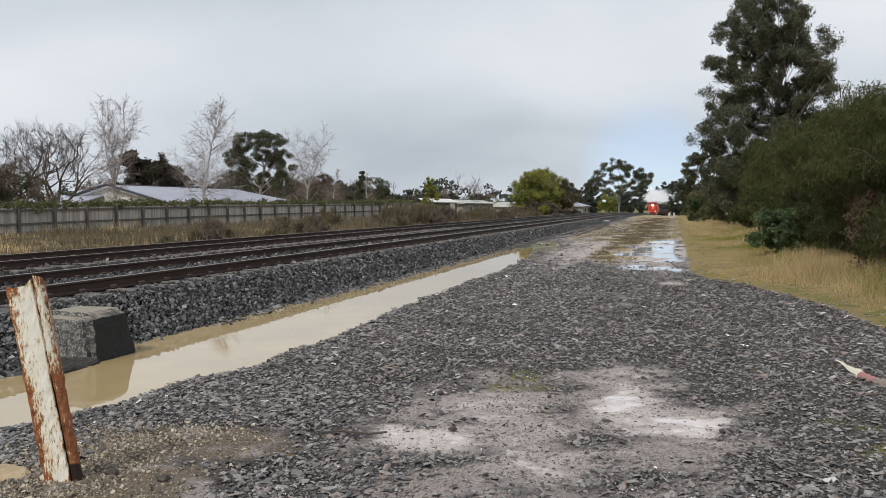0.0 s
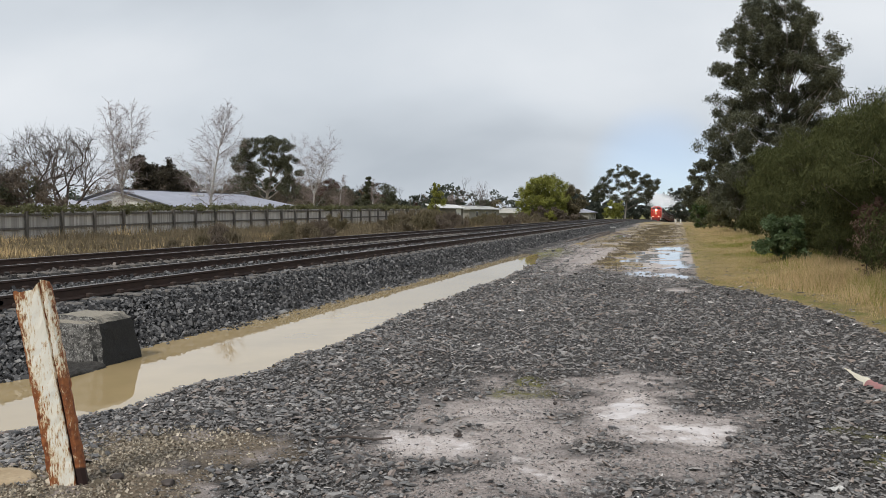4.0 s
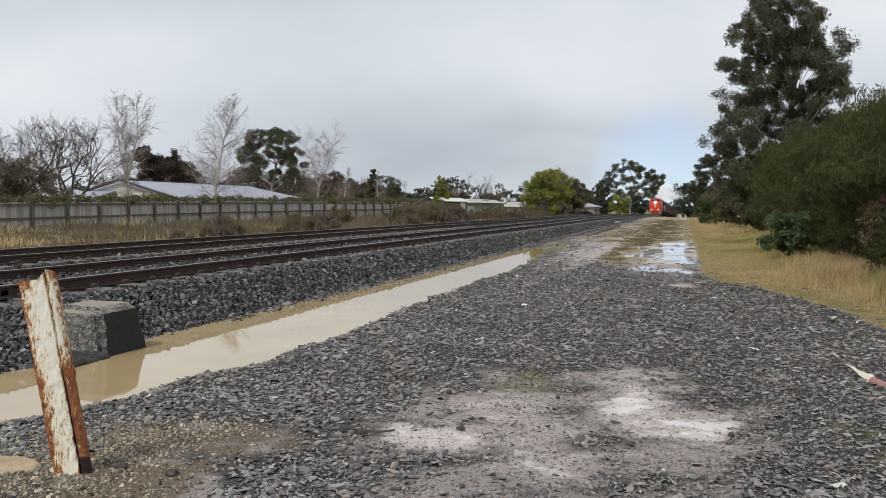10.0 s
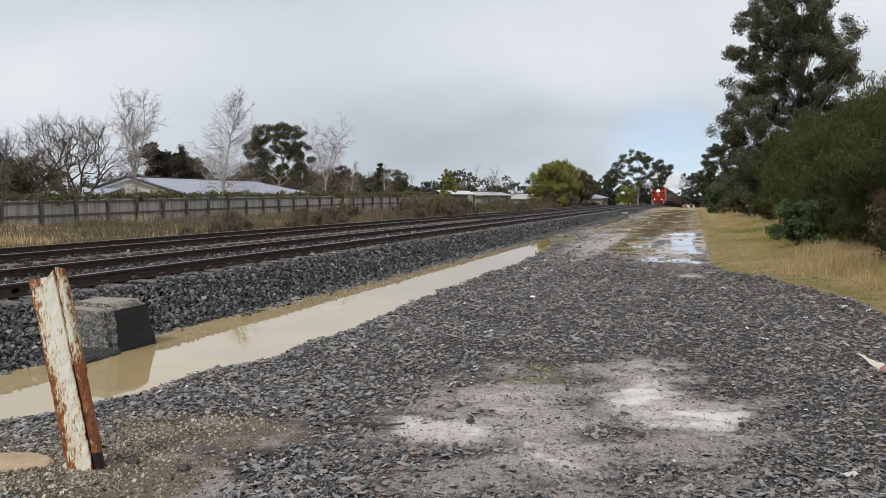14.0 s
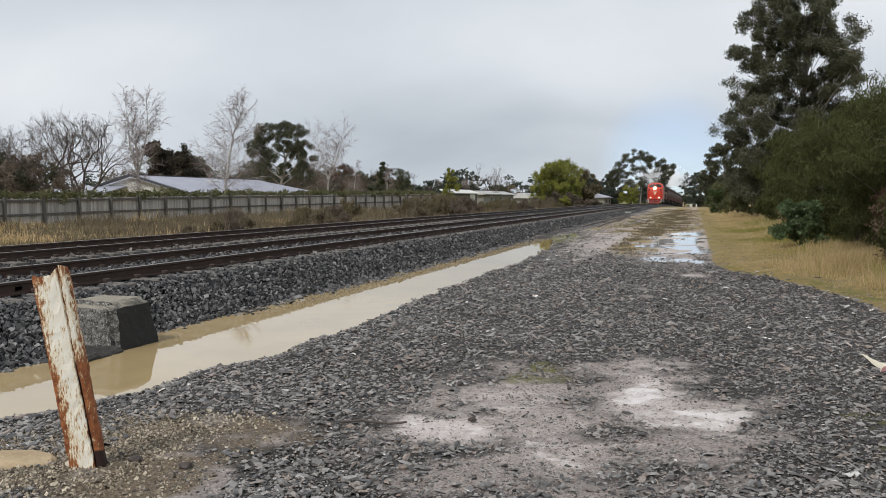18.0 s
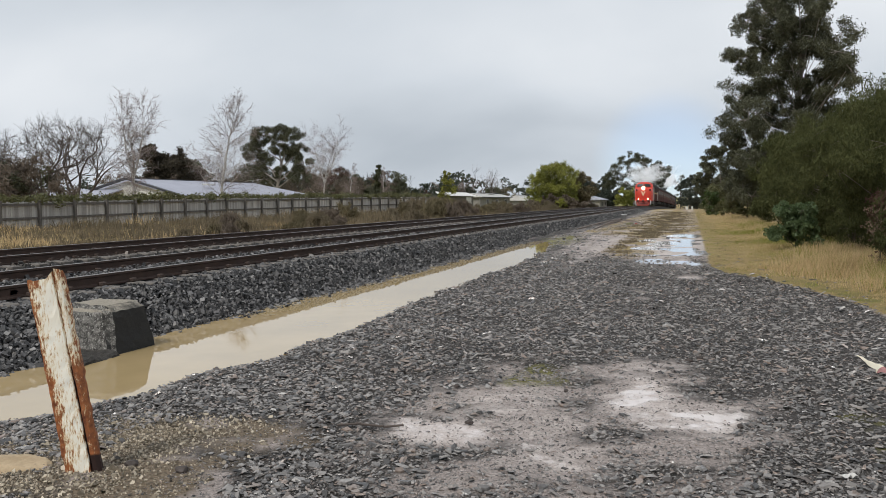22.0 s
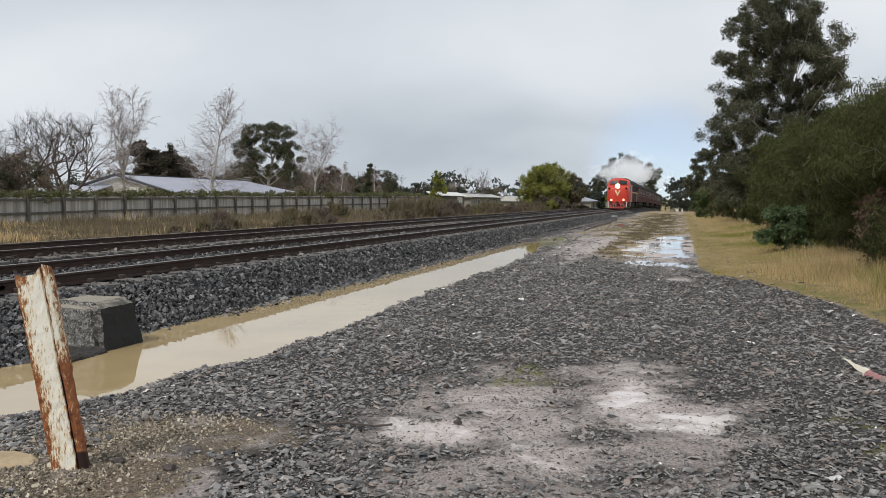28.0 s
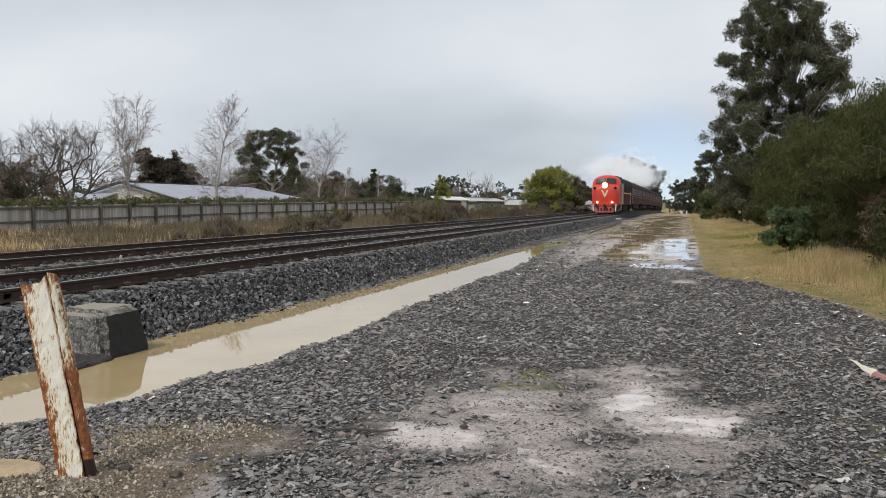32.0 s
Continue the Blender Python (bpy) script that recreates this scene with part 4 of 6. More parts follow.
# ---------------------------------------------------------------- fence, hedge and houses
def gz(x, y):
    return float(height(np.array([x]), np.array([y]))[0])


FENCE_X, FENCE_Y0, BAY = -29.0, 20.965, 2.2425


def fence_top(y):
    return float(np.interp(y, [20, 28, 46, 88, 130], [1.5, 1.60, 1.80, 2.05, 2.2]))


def build_fence():
    rng = np.random.default_rng(11)
    fence = thing("paling_fence", "weathered grey timber paling fence with dark posts", "fence")
    nb, Vs, Fs = 30, [], []
    hw = BAY / 20 * 0.44
    first = part("paling", box(bmesh.new(), -0.009, 0.009, -hw, hw, -1.9, 0.0), M_PALING, fence)
    pal = first.data
    bpy.data.objects.remove(first)
    for k in range(nb + 1):
        y = FENCE_Y0 + k * BAY
        z0, z1 = gz(FENCE_X, y) - 0.1, fence_top(y)
        part("post", box(bmesh.new(), FENCE_X + 0.02, FENCE_X + 0.15, y - 0.065, y + 0.065, z0, z1 + 0.04, 0.012), M_FPOST, fence)
        if k == nb:
            break
        y2 = y + BAY
        za, zb = fence_top(y), fence_top(y2)
        for drop in (0.14, 0.77):
            bm = bmesh.new()
            box(bm, FENCE_X + 0.0, FENCE_X + 0.06, y + 0.067, y2 - 0.067, -0.05, 0.05)
            for v in bm.verts:
                v.co.z += za + (zb - za) * (v.co.y - y) / BAY - drop
            part("fence_rail", bm, M_FPOST, fence)
        n = 20
        w = BAY / n
        for i in range(n):
            c = y + (i + 0.5) * w
            top = za + (zb - za) * (i + 0.5) / n + rng.normal(0, 0.018) - 0.03
            x0, tip = FENCE_X - 0.03 + rng.normal(0, 0.004), rng.normal(0, 0.25)
            if k < 14:
                shared("paling", pal, fence, pose(x0, c, top, tip, 0, 0))
                continue
            corners = [(x0 + u * 0.009, c + q * w * 0.46, z) for z in (gz(FENCE_X, c) - 0.05, top) for u, q in ((-1, -1), (1, -1), (1, 1), (-1, 1))]
            o = len(Vs)
            Vs += corners
            Fs += [(o + p, o + q, o + r, o + t) for p, q, r, t in ((0, 1, 5, 4), (1, 2, 6, 5), (2, 3, 7, 6), (3, 0, 4, 7), (4, 5, 6, 7))]
    tagged(raw("paling_rest", Vs, Fs, M_PALING, fence), kind="stuff")
    # creeper hedge growing along the top
    C, R = [], []
    for y in np.arange(20, 89, 0.36):
        C.append((FENCE_X - 0.35 + rng.normal(0, 0.18), y, fence_top(y) + 0.06 + 0.07 * rng.normal()))
        R.append(0.36 + 0.07 * rng.normal() + 0.12 * float(smooth(60, 90, y)))
    V, F = leaves(rng, C, R, 110, 0.08, 0.7)
    hedge = thing("hedge", "clipped green creeper hedge rising above the fence", "hedge")
    raw("foliage", V, F, L_HEDGE, hedge)
    for y in np.arange(20.5, 88, 1.7):
        x = FENCE_X - 0.5
        z0 = gz(x, y) - 0.1
        bend = (x + 0.05, y + 0.1, 1.2)
        raw("stem", *tubes([((x, y, z0), bend, 0.05, 0.045), (bend, (x, y - 0.2, fence_top(y)), 0.045, 0.015)]), M_BARK, hedge, True)


def paling_mat():
    m = Mat("grey_palings", 0.92, 0, 0.2)
    r = m.math("FRACT", m.math("ADD", m.island(), m.rand()))
    c = m.mix(r, (0.40, 0.375, 0.345), (0.72, 0.685, 0.64))
    c = m.mix(m.math("MULTIPLY", m.noise(1.4, 5, 0.7, (1, 1, 0.4)), 0.48), c, (0.10, 0.095, 0.088))
    m.color(c)
    return m.m


M_PALING = paling_mat()


def quad_solid(bm, pts, th):
    """A slab over four points, th thick downwards."""
    a = [bm.verts.new(p) for p in pts]
    b = [bm.verts.new((p[0], p[1], p[2] - th)) for p in pts]
    bm.faces.new(a)
    bm.faces.new(b[::-1])
    n = len(pts)
    for i in range(n):
        bm.faces.new((a[i], b[i], b[(i + 1) % n], a[(i + 1) % n]))
    bmesh.ops.recalc_face_normals(bm, faces=bm.faces)
    return bm


def window(parent, x, y0, y1, z0, z1, side=1):
    """A framed window in a wall that faces along x."""
    w = part("window", box(bmesh.new(), x - 0.03, x + 0.03 * side + 0.03, y0, y1, z0, z1), M_WHITE, parent)
    part("pane", box(bmesh.new(), x + 0.062 * side, x + 0.068 * side, y0 + 0.07, y1 - 0.07, z0 + 0.07, z1 - 0.07), M_GLASSDARK, w)
    return w


def hip_house(label, x0, x1, y0, y1, eave, ridge, roof_mat, wall_mat, gable=False, windows=3):
    """A single-storey house whose roof runs along y."""
    ho = thing("house", label, "house")
    z0 = min(gz(x0, y0), gz(x1, y1)) - 0.2
    part("wall", box(bmesh.new(), x0 + 0.5, x1 - 0.5, y0 + 0.5, y1 - 0.5, z0, eave - 0.02), wall_mat, ho)
    xm, hw = (x0 + x1) / 2, (x1 - x0) / 2
    bm = bmesh.new()
    A, B, C, D = (x0, y0, eave), (x1, y0, eave), (x1, y1, eave), (x0, y1, eave)
    r0, r1 = (xm, y0 + (0.4 if gable else hw * 0.9), ridge), (xm, y1 - hw * 0.9, ridge)
    for pts in ((B, C, r1, r0), (D, A, r0, r1), (C, D, r1), (A, B, r0)):
        quad_solid(bm, pts, 0.12)
    part("roof", bm, roof_mat, ho)
    part("gutter", box(bmesh.new(), x1 - 0.02, x1 + 0.10, y0, y1, eave - 0.16, eave - 0.03), M_TRIM, ho)
    part("ridge_cap", box(bmesh.new(), xm - 0.12, xm + 0.12, r0[1] - 0.1, r1[1] + 0.1, ridge - 0.02, ridge + 0.06), M_TRIM, ho)
    for k in range(windows):
        y = y0 + (k + 0.7) * (y1 - y0) / (windows + 0.4)
        window(ho, x1 - 0.5, y, y + 1.8, eave - 1.5, eave - 0.4)
    return ho


def build_houses():
    # grey-roofed house behind the hedge, gable end towards the near corner
    ho = hip_house("low cream house under a broad grey sheet-metal roof", -56.0, -44.0, 62.5, 90.0, 2.15, 3.75, M_ROOF, M_WALL, True, 5)
    bm = bmesh.new()
    vs = [bm.verts.new(p) for p in ((-55.2, 62.46, 2.1), (-44.8, 62.46, 2.1), (-50.0, 62.46, 3.5))]
    ws = [bm.verts.new((v.co.x, v.co.y - 0.1, v.co.z)) for v in vs]
    bm.faces.new(vs[::-1])
    bm.faces.new(ws)
    for i in range(3):
        bm.faces.new((vs[i], vs[(i + 1) % 3], ws[(i + 1) % 3], ws[i]))
    bmesh.ops.recalc_face_normals(bm, faces=bm.faces)
    part("gable_board", bm, M_WHITE, ho, "white boarded gable")
    for s in (-1, 1):
        bm = bmesh.new()
        quad_solid(bm, ((-50 + s * 6.3, 61.9, 2.12), (-50 + s * 6.3, 62.36, 2.12), (-50, 62.36, 3.82), (-50, 61.9, 3.82)), 0.16)
        part("barge_board", bm, M_TRIM, ho, "dark barge board")
    bm = bmesh.new()
    quad_solid(bm, ((-57.5, 59.0, 2.0), (-50.5, 59.0, 2.0), (-50.5, 62.3, 2.75), (-57.5, 62.3, 2.75)), 0.1)
    part("porch_roof", bm, M_ROOF, ho)
    part("porch_post", box(bmesh.new(), -51.0, -50.85, 59.3, 59.45, 0.3, 1.95), M_WHITE, ho)
    part("skylight", box(bmesh.new(), -47.2, -46.4, 70, 71.2, 3.22, 3.36, 0.02), M_WHITE, ho, "white roof vent")
    # sheds and houses farther along
    sh = thing("shed", "white-roofed cream metal shed behind bare shrubs", "shed")
    part("wall", box(bmesh.new(), -39.4, -38, 121.5, 141, 0.0, 2.36), M_DULLWALL, sh, "dull brown boarded wall")
    bm = bmesh.new()
    quad_solid(bm, ((-37.6, 119.6, 2.42), (-37.6, 141.6, 2.42), (-39.4, 141.6, 3.05), (-39.4, 122.6, 3.05)), 0.09)
    part("roof", bm, M_WHITE, sh, "pale sheet roof")
    part("door", box(bmesh.new(), -38.02, -37.95, 136.2, 139.5, 0.4, 2.25), M_WHITE, sh, "white roller door")
    part("door", box(bmesh.new(), -38.02, -37.95, 126, 127.2, 0.4, 2.25), M_TRIM, sh, "dark doorway")
    ho = hip_house("low cream house with pale roof beyond the shed", -42, -37.5, 145, 172, 2.3, 3.0, M_PALEROOF, M_GREYWALL, True, 3)
    part("skylight", box(bmesh.new(), -39.6, -38.8, 156, 161, 2.78, 2.98, 0.02), M_WHITE, ho, "white skylight")
    hip_house("cream house with a pale gable behind the scrub", -42, -36, 182, 196, 1.6, 2.8, M_PALEROOF, M_GREYWALL, True, 2)
    hip_house("small far house with a grey roof beyond the shrubs", -30, -20, 190, 206, 1.7, 3.2, M_ROOF, M_GREYWALL, True, 2)


build_fence()
build_houses()


# ---------------------------------------------------------------- trees and shrubs
def limb(rng, segs, p, d, length, r0, r1, n=5, wander=0.12, lift=0.0):
    p, d = np.array(p, float), np.array(d, float)
    d /= np.linalg.norm(d)
    pts = [p]
    for k in range(n):
        d = d + rng.normal(0, wander, 3) + np.array([0, 0, lift])
        d /= np.linalg.norm(d)
        q = p + d * length / n
        segs.append((p, q, r0 + (r1 - r0) * k / n, r0 + (r1 - r0) * (k + 1) / n))
        p = q
        pts.append(p)
    return pts, d


def fork(rng, wood, fine, p, d, length, r, depth, twig_len):
    """One bough that bends, divides and divides again down to its twigs."""
    pts, d2 = limb(rng, wood if r > 0.02 else fine, p, d, length, r, r * 0.72, 4, 0.15, 0.03)
    if depth <= 1:
        for q in pts[2:]:
            t, dd = limb(rng, fine, q, d2 + rng.normal(0, 0.55, 3), twig_len * rng.uniform(0.2, 0.5), 0.009, 0.004, 3, 0.2, 0.04)
            limb(rng, fine, t[1], dd + rng.normal(0, 0.5, 3), twig_len * 0.2, 0.007, 0.004, 2, 0.2)
    if depth == 0:
        return
    for k in range(2 + (rng.random() < 0.25)):
        side = np.cross(d2, rng.normal(size=3))
        side /= np.linalg.norm(side) + 1e-6
        spread = rng.uniform(0.35, 0.85)
        root = pts[-1] if k < 2 else pts[2]
        fork(rng, wood, fine, root, d2 + side * spread + np.array([0, 0, 0.12]), length * rng.uniform(0.66, 0.88), r * rng.uniform(0.58, 0.72), depth - 1, twig_len)


def bare_tree(label, at, h, seed, style, bark, twig, spread=0.35, category="bare tree", name="bare_tree", dens=1.0):
    """A leafless tree: trunk and limbs of one part, fine twigs of another."""
    rng = np.random.default_rng(seed)
    tr = thing(name, label, category, (at[0], at[1], at[2] - float(drop(at[1]))))
    wood, fine = [], []
    tips = []
    if style == "oak":
        trunk, d = limb(rng, wood, (0, 0, -0.2), (rng.normal(0, 0.1), rng.normal(0, 0.1), 1), h * 0.2, 0.030 * h, 0.024 * h, 3, 0.05)
        turn = rng.uniform(0, 6.283)
        for i in range(4 if dens > 0.5 else 3):
            a = turn + i * 6.283 / 4 + rng.normal(0, 0.3)
            fork(rng, wood, fine, trunk[-1 - (i % 2)], np.array([math.cos(a) * 0.95, math.sin(a) * 0.95, 1.0]), h * 0.27, 0.016 * h, 5 if dens > 0.5 else 4, h * spread)
        raw("trunk", *tubes(wood), bark, tr, True)
        raw("crown", *tubes(fine), twig, tr)
        return tr
    trunk, d = limb(rng, wood, (0, 0, -0.2), (0.03, 0, 1), h * (0.34 if style == "forked_birch" else 0.97), 0.0125 * h, 0.009 * h if style == "forked_birch" else 0.012, 12, 0.03)
    leaders = [(trunk, 0.14, 0.98)]
    if style == "forked_birch":
        leaders = [(trunk, 0.45, 1.0)]
        for side, reach in ((-0.30, 0.62), (0.34, 0.64), (0.05, 0.45)):
            up, d = limb(rng, wood, trunk[-1], (0.94 * side, 0.3 * side, 1), h * reach, 0.0085 * h, 0.01, 12, 0.05, 0.02)
            leaders.append((up, 0.05, 0.98))
    for stem, lo, hi in leaders:
        count = int(46 * dens * (0.5 if len(leaders) > 1 else 1.0) * (hi - lo))
        for i in range(count):
            t = lo + (hi - lo) * (i + rng.random()) / count
            k = min(11, int(t * 12))
            p = stem[k] + (stem[k + 1] - stem[k]) * (t * 12 - k)
            a = rng.uniform(0, 6.283)
            rise = rng.uniform(0.25, 0.9) + 0.8 * t * t
            tall = 1.05 - p[2] / h
            L = h * spread * max(0.12, tall if len(leaders) == 1 else 0.35 + 0.3 * math.sin(3.1 * p[2] / h)) ** 0.75 * rng.uniform(0.6, 1.15)
            tips.append((p, (math.cos(a), math.sin(a), rise), L, 0.0055 * h * (1.15 - t)))
    for p, dd, L, r in tips:
        pts, d2 = limb(rng, wood if r > 0.03 else fine, p, dd, L, r * 0.7, 0.008, 5, 0.13, 0.05)
        for q in pts[1:] if dens > 0.5 else pts[2::2]:
            for _ in range(3):
                d3 = d2 + rng.normal(0, 0.55, 3) - np.array([0, 0, 0.5])
                pt, d4 = limb(rng, fine, q, d3, L * rng.uniform(0.25, 0.5), 0.008, 0.004, 3, 0.18, 0.02)
                if rng.random() < 0.8 * dens:
                    limb(rng, fine, pt[1], d4 + rng.normal(0, 0.6, 3), L * 0.25, 0.007, 0.004, 2, 0.2)
                if rng.random() < 0.5 * dens:
                    limb(rng, fine, pt[2], d4 + rng.normal(0, 0.6, 3), L * 0.2, 0.006, 0.004, 2, 0.2)
    raw("trunk", *tubes(wood), bark, tr, True)
    raw("crown", *tubes(fine), twig, tr)
    return tr


def leafy(label, at, lumps, leaf, bark, seed, per=400, size=0.22, trunk_r=0.2, flat=0.75, name="tree", category="tree", long=1.8, hang=0.4, lobes=5, trunk_top=None, gap=0.0):
    """A tree or shrub: trunk, limbs to each clump, and leaves in small lobes round the clumps (dx, dy, z, radius)."""
    rng = np.random.default_rng(seed)
    tr = thing(name, label, category, (at[0], at[1], at[2] - float(drop(at[1]))))
    L = np.array(lumps, float)
    ztop = L[:, 2].max() if trunk_top is None else trunk_top
    segs = []
    trunk, d = limb(rng, segs, (0, 0, -0.3), (0, 0, 1), ztop * 0.85 + 0.3, trunk_r, trunk_r * 0.3, 8, 0.05)
    T = np.array(trunk)
    bough = 0.4 * min(1.0, (16 / len(L)) ** 0.8)
    C, R, N = [], [], []
    for x, y, z, r in L:
        root = T[np.argmin(np.abs(T[:, 2] - (z - r * 0.9) * 0.75))]
        v = np.array([x, y, z]) - root
        limb(rng, segs, root, v, np.linalg.norm(v) + 1e-3, trunk_r * bough, trunk_r * 0.1, 4, 0.05)
        for k in range(lobes):
            q = rng.normal(size=3)
            q /= np.linalg.norm(q)
            c = np.array([x, y, z]) + q * r * np.array([0.95, 0.95, 0.75]) * rng.uniform(0.6, 1.15)
            C.append(c)
            R.append(r * rng.uniform(0.28, 0.62))
            N.append(max(8, int(per / lobes * (R[-1] / (0.45 * r)) ** 2)))
            if k % 2 == 0:
                limb(rng, segs, np.array([x, y, z]), c - np.array([x, y, z]), r * 0.7, trunk_r * 0.12, trunk_r * 0.05, 2, 0.1)
    raw("trunk", *tubes(segs), bark, tr, True)
    V, F = leaves(rng, C, R, N, size, flat, long, hang)
    raw("crown", V, F, leaf, tr)
    return tr


def ball_lumps(rng, n, rx, ry, z0, z1, r):
    out = []
    for _ in range(n):
        a, t = rng.uniform(0, 6.283), rng.random()
        k = math.sqrt(rng.random())
        w = 0.45 + 0.55 * math.sin(math.pi * (0.15 + 0.8 * t))
        out.append((math.cos(a) * rx * k * w, math.sin(a) * ry * k * w, z0 + (z1 - z0) * t, r * rng.uniform(0.75, 1.2)))
    return out


def crown_lumps(rng, n, zs, west, east, deep, r):
    """Clumps spread evenly inside a crown whose two flanks are given by height."""
    out = []
    while len(out) < n:
        best, far = None, -1.0
        for _ in range(8):
            z = rng.uniform(zs[0] + r * 0.5, zs[-1] - r * 0.6)
            a, b = np.interp(z, zs, west) + r * 0.4, np.interp(z, zs, east) - r * 0.4
            if b <= a:
                continue
            c = (rng.uniform(a, b), rng.normal(0, deep * 0.5), z)
            d = min([math.dist(c, o[:3]) for o in out], default=9.0)
            if d > far:
                best, far = c, d
        if best:
            out.append((*best, r * rng.uniform(0.7, 1.15)))
    return out


def build_right_side():
    # tall gum over the bushes
    lum = crown_lumps(np.random.default_rng(26), 125, [1.0, 3.0, 5.5, 8.5, 10.0, 12.6, 13.8, 15.3, 17.0], [-3.0, -3.8, -5.0, -4.6, -4.1, -4.0, -3.5, -2.9, -0.9], [3.5, 3.5, 3.3, 3.2, 3.5, 3.5, 2.6, 1.6, 0.6], 2.6, 1.05)
    leafy("tall dark-green gum tree with pale limbs and open crown", (6.4, 60, 0.1), lum, L_GUM, M_GUMBARK, 21, 1900, 0.058, 0.30, 0.85, "gum_tree", "tree", 2.6, 0.9, 8, 15.0)
    # second gum behind it, reaching over the near bushes
    rng = np.random.default_rng(30)
    leafy("dark gum tree standing behind the bushes", (15.5, 64, 0.1), ball_lumps(rng, 24, 3.6, 3.5, 3.0, 10.6, 1.5), L_GUM, M_GUMBARK, 22, 1300, 0.10, 0.3, 0.8, "gum_tree", "tree", 2.4, 0.8, 10)
    # far gum with a pale leaning trunk
    leafy("smaller gum tree with a pale forked trunk", (3.5, 105, 0.1), [(-1.7, 0, 6.3, 1.0), (-0.6, 0, 7.4, 1.1), (0.6, 0, 7.6, 1.1), (1.5, 0, 6.6, 1.3), (-1.9, 0, 4.8, 1.1), (2.4, 0, 5.2, 1.5), (1.0, 2, 4.0, 1.5), (-2.3, 2, 3.2, 1.3), (3.2, 0, 3.4, 1.8)],
          L_GUM, M_BARK, 23, 1300, 0.12, 0.085, 0.75, "gum_tree", "tree", 2.2, 0.7, 9)
    rng = np.random.default_rng(31)
    for k, (x, y, w, h) in enumerate([(5.2, 128, 3.2, 6.2), (4.2, 160, 3.0, 6.0), (7.5, 92, 3.5, 7.5), (8.0, 78, 3.2, 6.5), (6.5, 200, 4.5, 7.0)]):
        leafy("dark evergreen scrub tree along the track", (x, y, 0.1), ball_lumps(rng, 16, w * 0.75, w * 0.75, 1.2, h - 1, 1.3), L_GUM, M_BARK, 40 + k, 900, 0.15, 0.16, 0.8, "scrub_tree", "tree", 2.0, 0.5, 5)
    # feathery olive bushes, shoulder to shoulder
    spots = [(5.2, 15.0, 2.0, 4.4), (5.4, 18.3, 2.0, 4.5), (5.0, 21.6, 1.9, 4.6), (5.4, 25.0, 2.0, 4.8), (5.0, 28.4, 2.0, 4.7), (5.2, 32.0, 2.0, 4.9), (5.0, 36.0, 2.0, 4.7), (4.9, 40.5, 2.0, 4.8), (5.1, 45.5, 2.1, 5.0), (5.4, 51.0, 2.2, 5.2), (8.8, 20.0, 2.2, 5.0), (9.0, 28.0, 2.4, 5.4), (9.0, 37.0, 2.4, 5.6)]
    for k, (x, y, w, h) in enumerate(spots):
        lum = ball_lumps(rng, 24, w * 0.85, w * 0.95, 0.5, h - 0.55, 0.72)
        leafy("feathery olive-green wattle bush, dense to the ground", (x, y, 0.1), lum, L_OLIVE, M_BARK, 60 + k, 450 if x > 8 else 1600 if y < 35 else 1000, 0.021 if y < 30 else 0.034, 0.07, 0.9, "wattle_bush", "bush", 7.0, -1.3, 9)
    leafy("bright-leaved green shrub at the foot of the bushes", (3.0, 26.5, 0.1), ball_lumps(rng, 14, 0.6, 0.7, 0.25, 1.35, 0.36), L_SHRUB, M_BARK, 90, 1200, 0.048, 0.04, 0.85, "shrub", "shrub", 1.6, 0.2, 5)
    leafy("dead reddish-brown shrub in the long grass", (4.1, 19.6, 0.1), ball_lumps(rng, 12, 0.6, 0.7, 0.2, 1.5, 0.34), L_RUSSET, M_TWIGDARK, 91, 260, 0.05, 0.03, 0.9, "dead_shrub", "shrub", 1.6, 0.0, 5)
    for k, (x, y, h) in enumerate([(3.75, 18.2, 1.3), (4.2, 18.0, 0.9)]):
        leafy("brown withered shrub with curled dry leaves", (x, y, 0.1), ball_lumps(rng, 9, 0.3, 0.4, 0.15, h, 0.22), L_WITHER, M_TWIGDARK, 190 + k, 70, 0.035, 0.02, 0.9, "dead_shrub", "shrub", 1.5, 0.3, 4)
    for k, (x, y, s) in enumerate([(3.2, 100, 1.25), (3.6, 76, 1.0), (3.4, 118, 1.3), (4.0, 64, 0.9)]):
        leafy("yellow-green leafy shrub at the foot of the gums", (x, y, 0.1), ball_lumps(rng, 14, 1.4 * s, 1.4 * s, 0.3, 2.6 * s, 0.65 * s), L_HEDGE, M_BARK, 95 + k, 420, 0.10, 0.06, 0.85, "shrub", "shrub", 1.8, 0.1, 6)
    leafy("yellow-green shrub beside the far track", (2.1, 88, 0.1), ball_lumps(rng, 12, 1.2, 1.2, 0.3, 2.1, 0.6), L_MID, M_BARK, 92, 260, 0.12, 0.06, 0.85, "shrub", "shrub", 1.6, 0.1, 5)


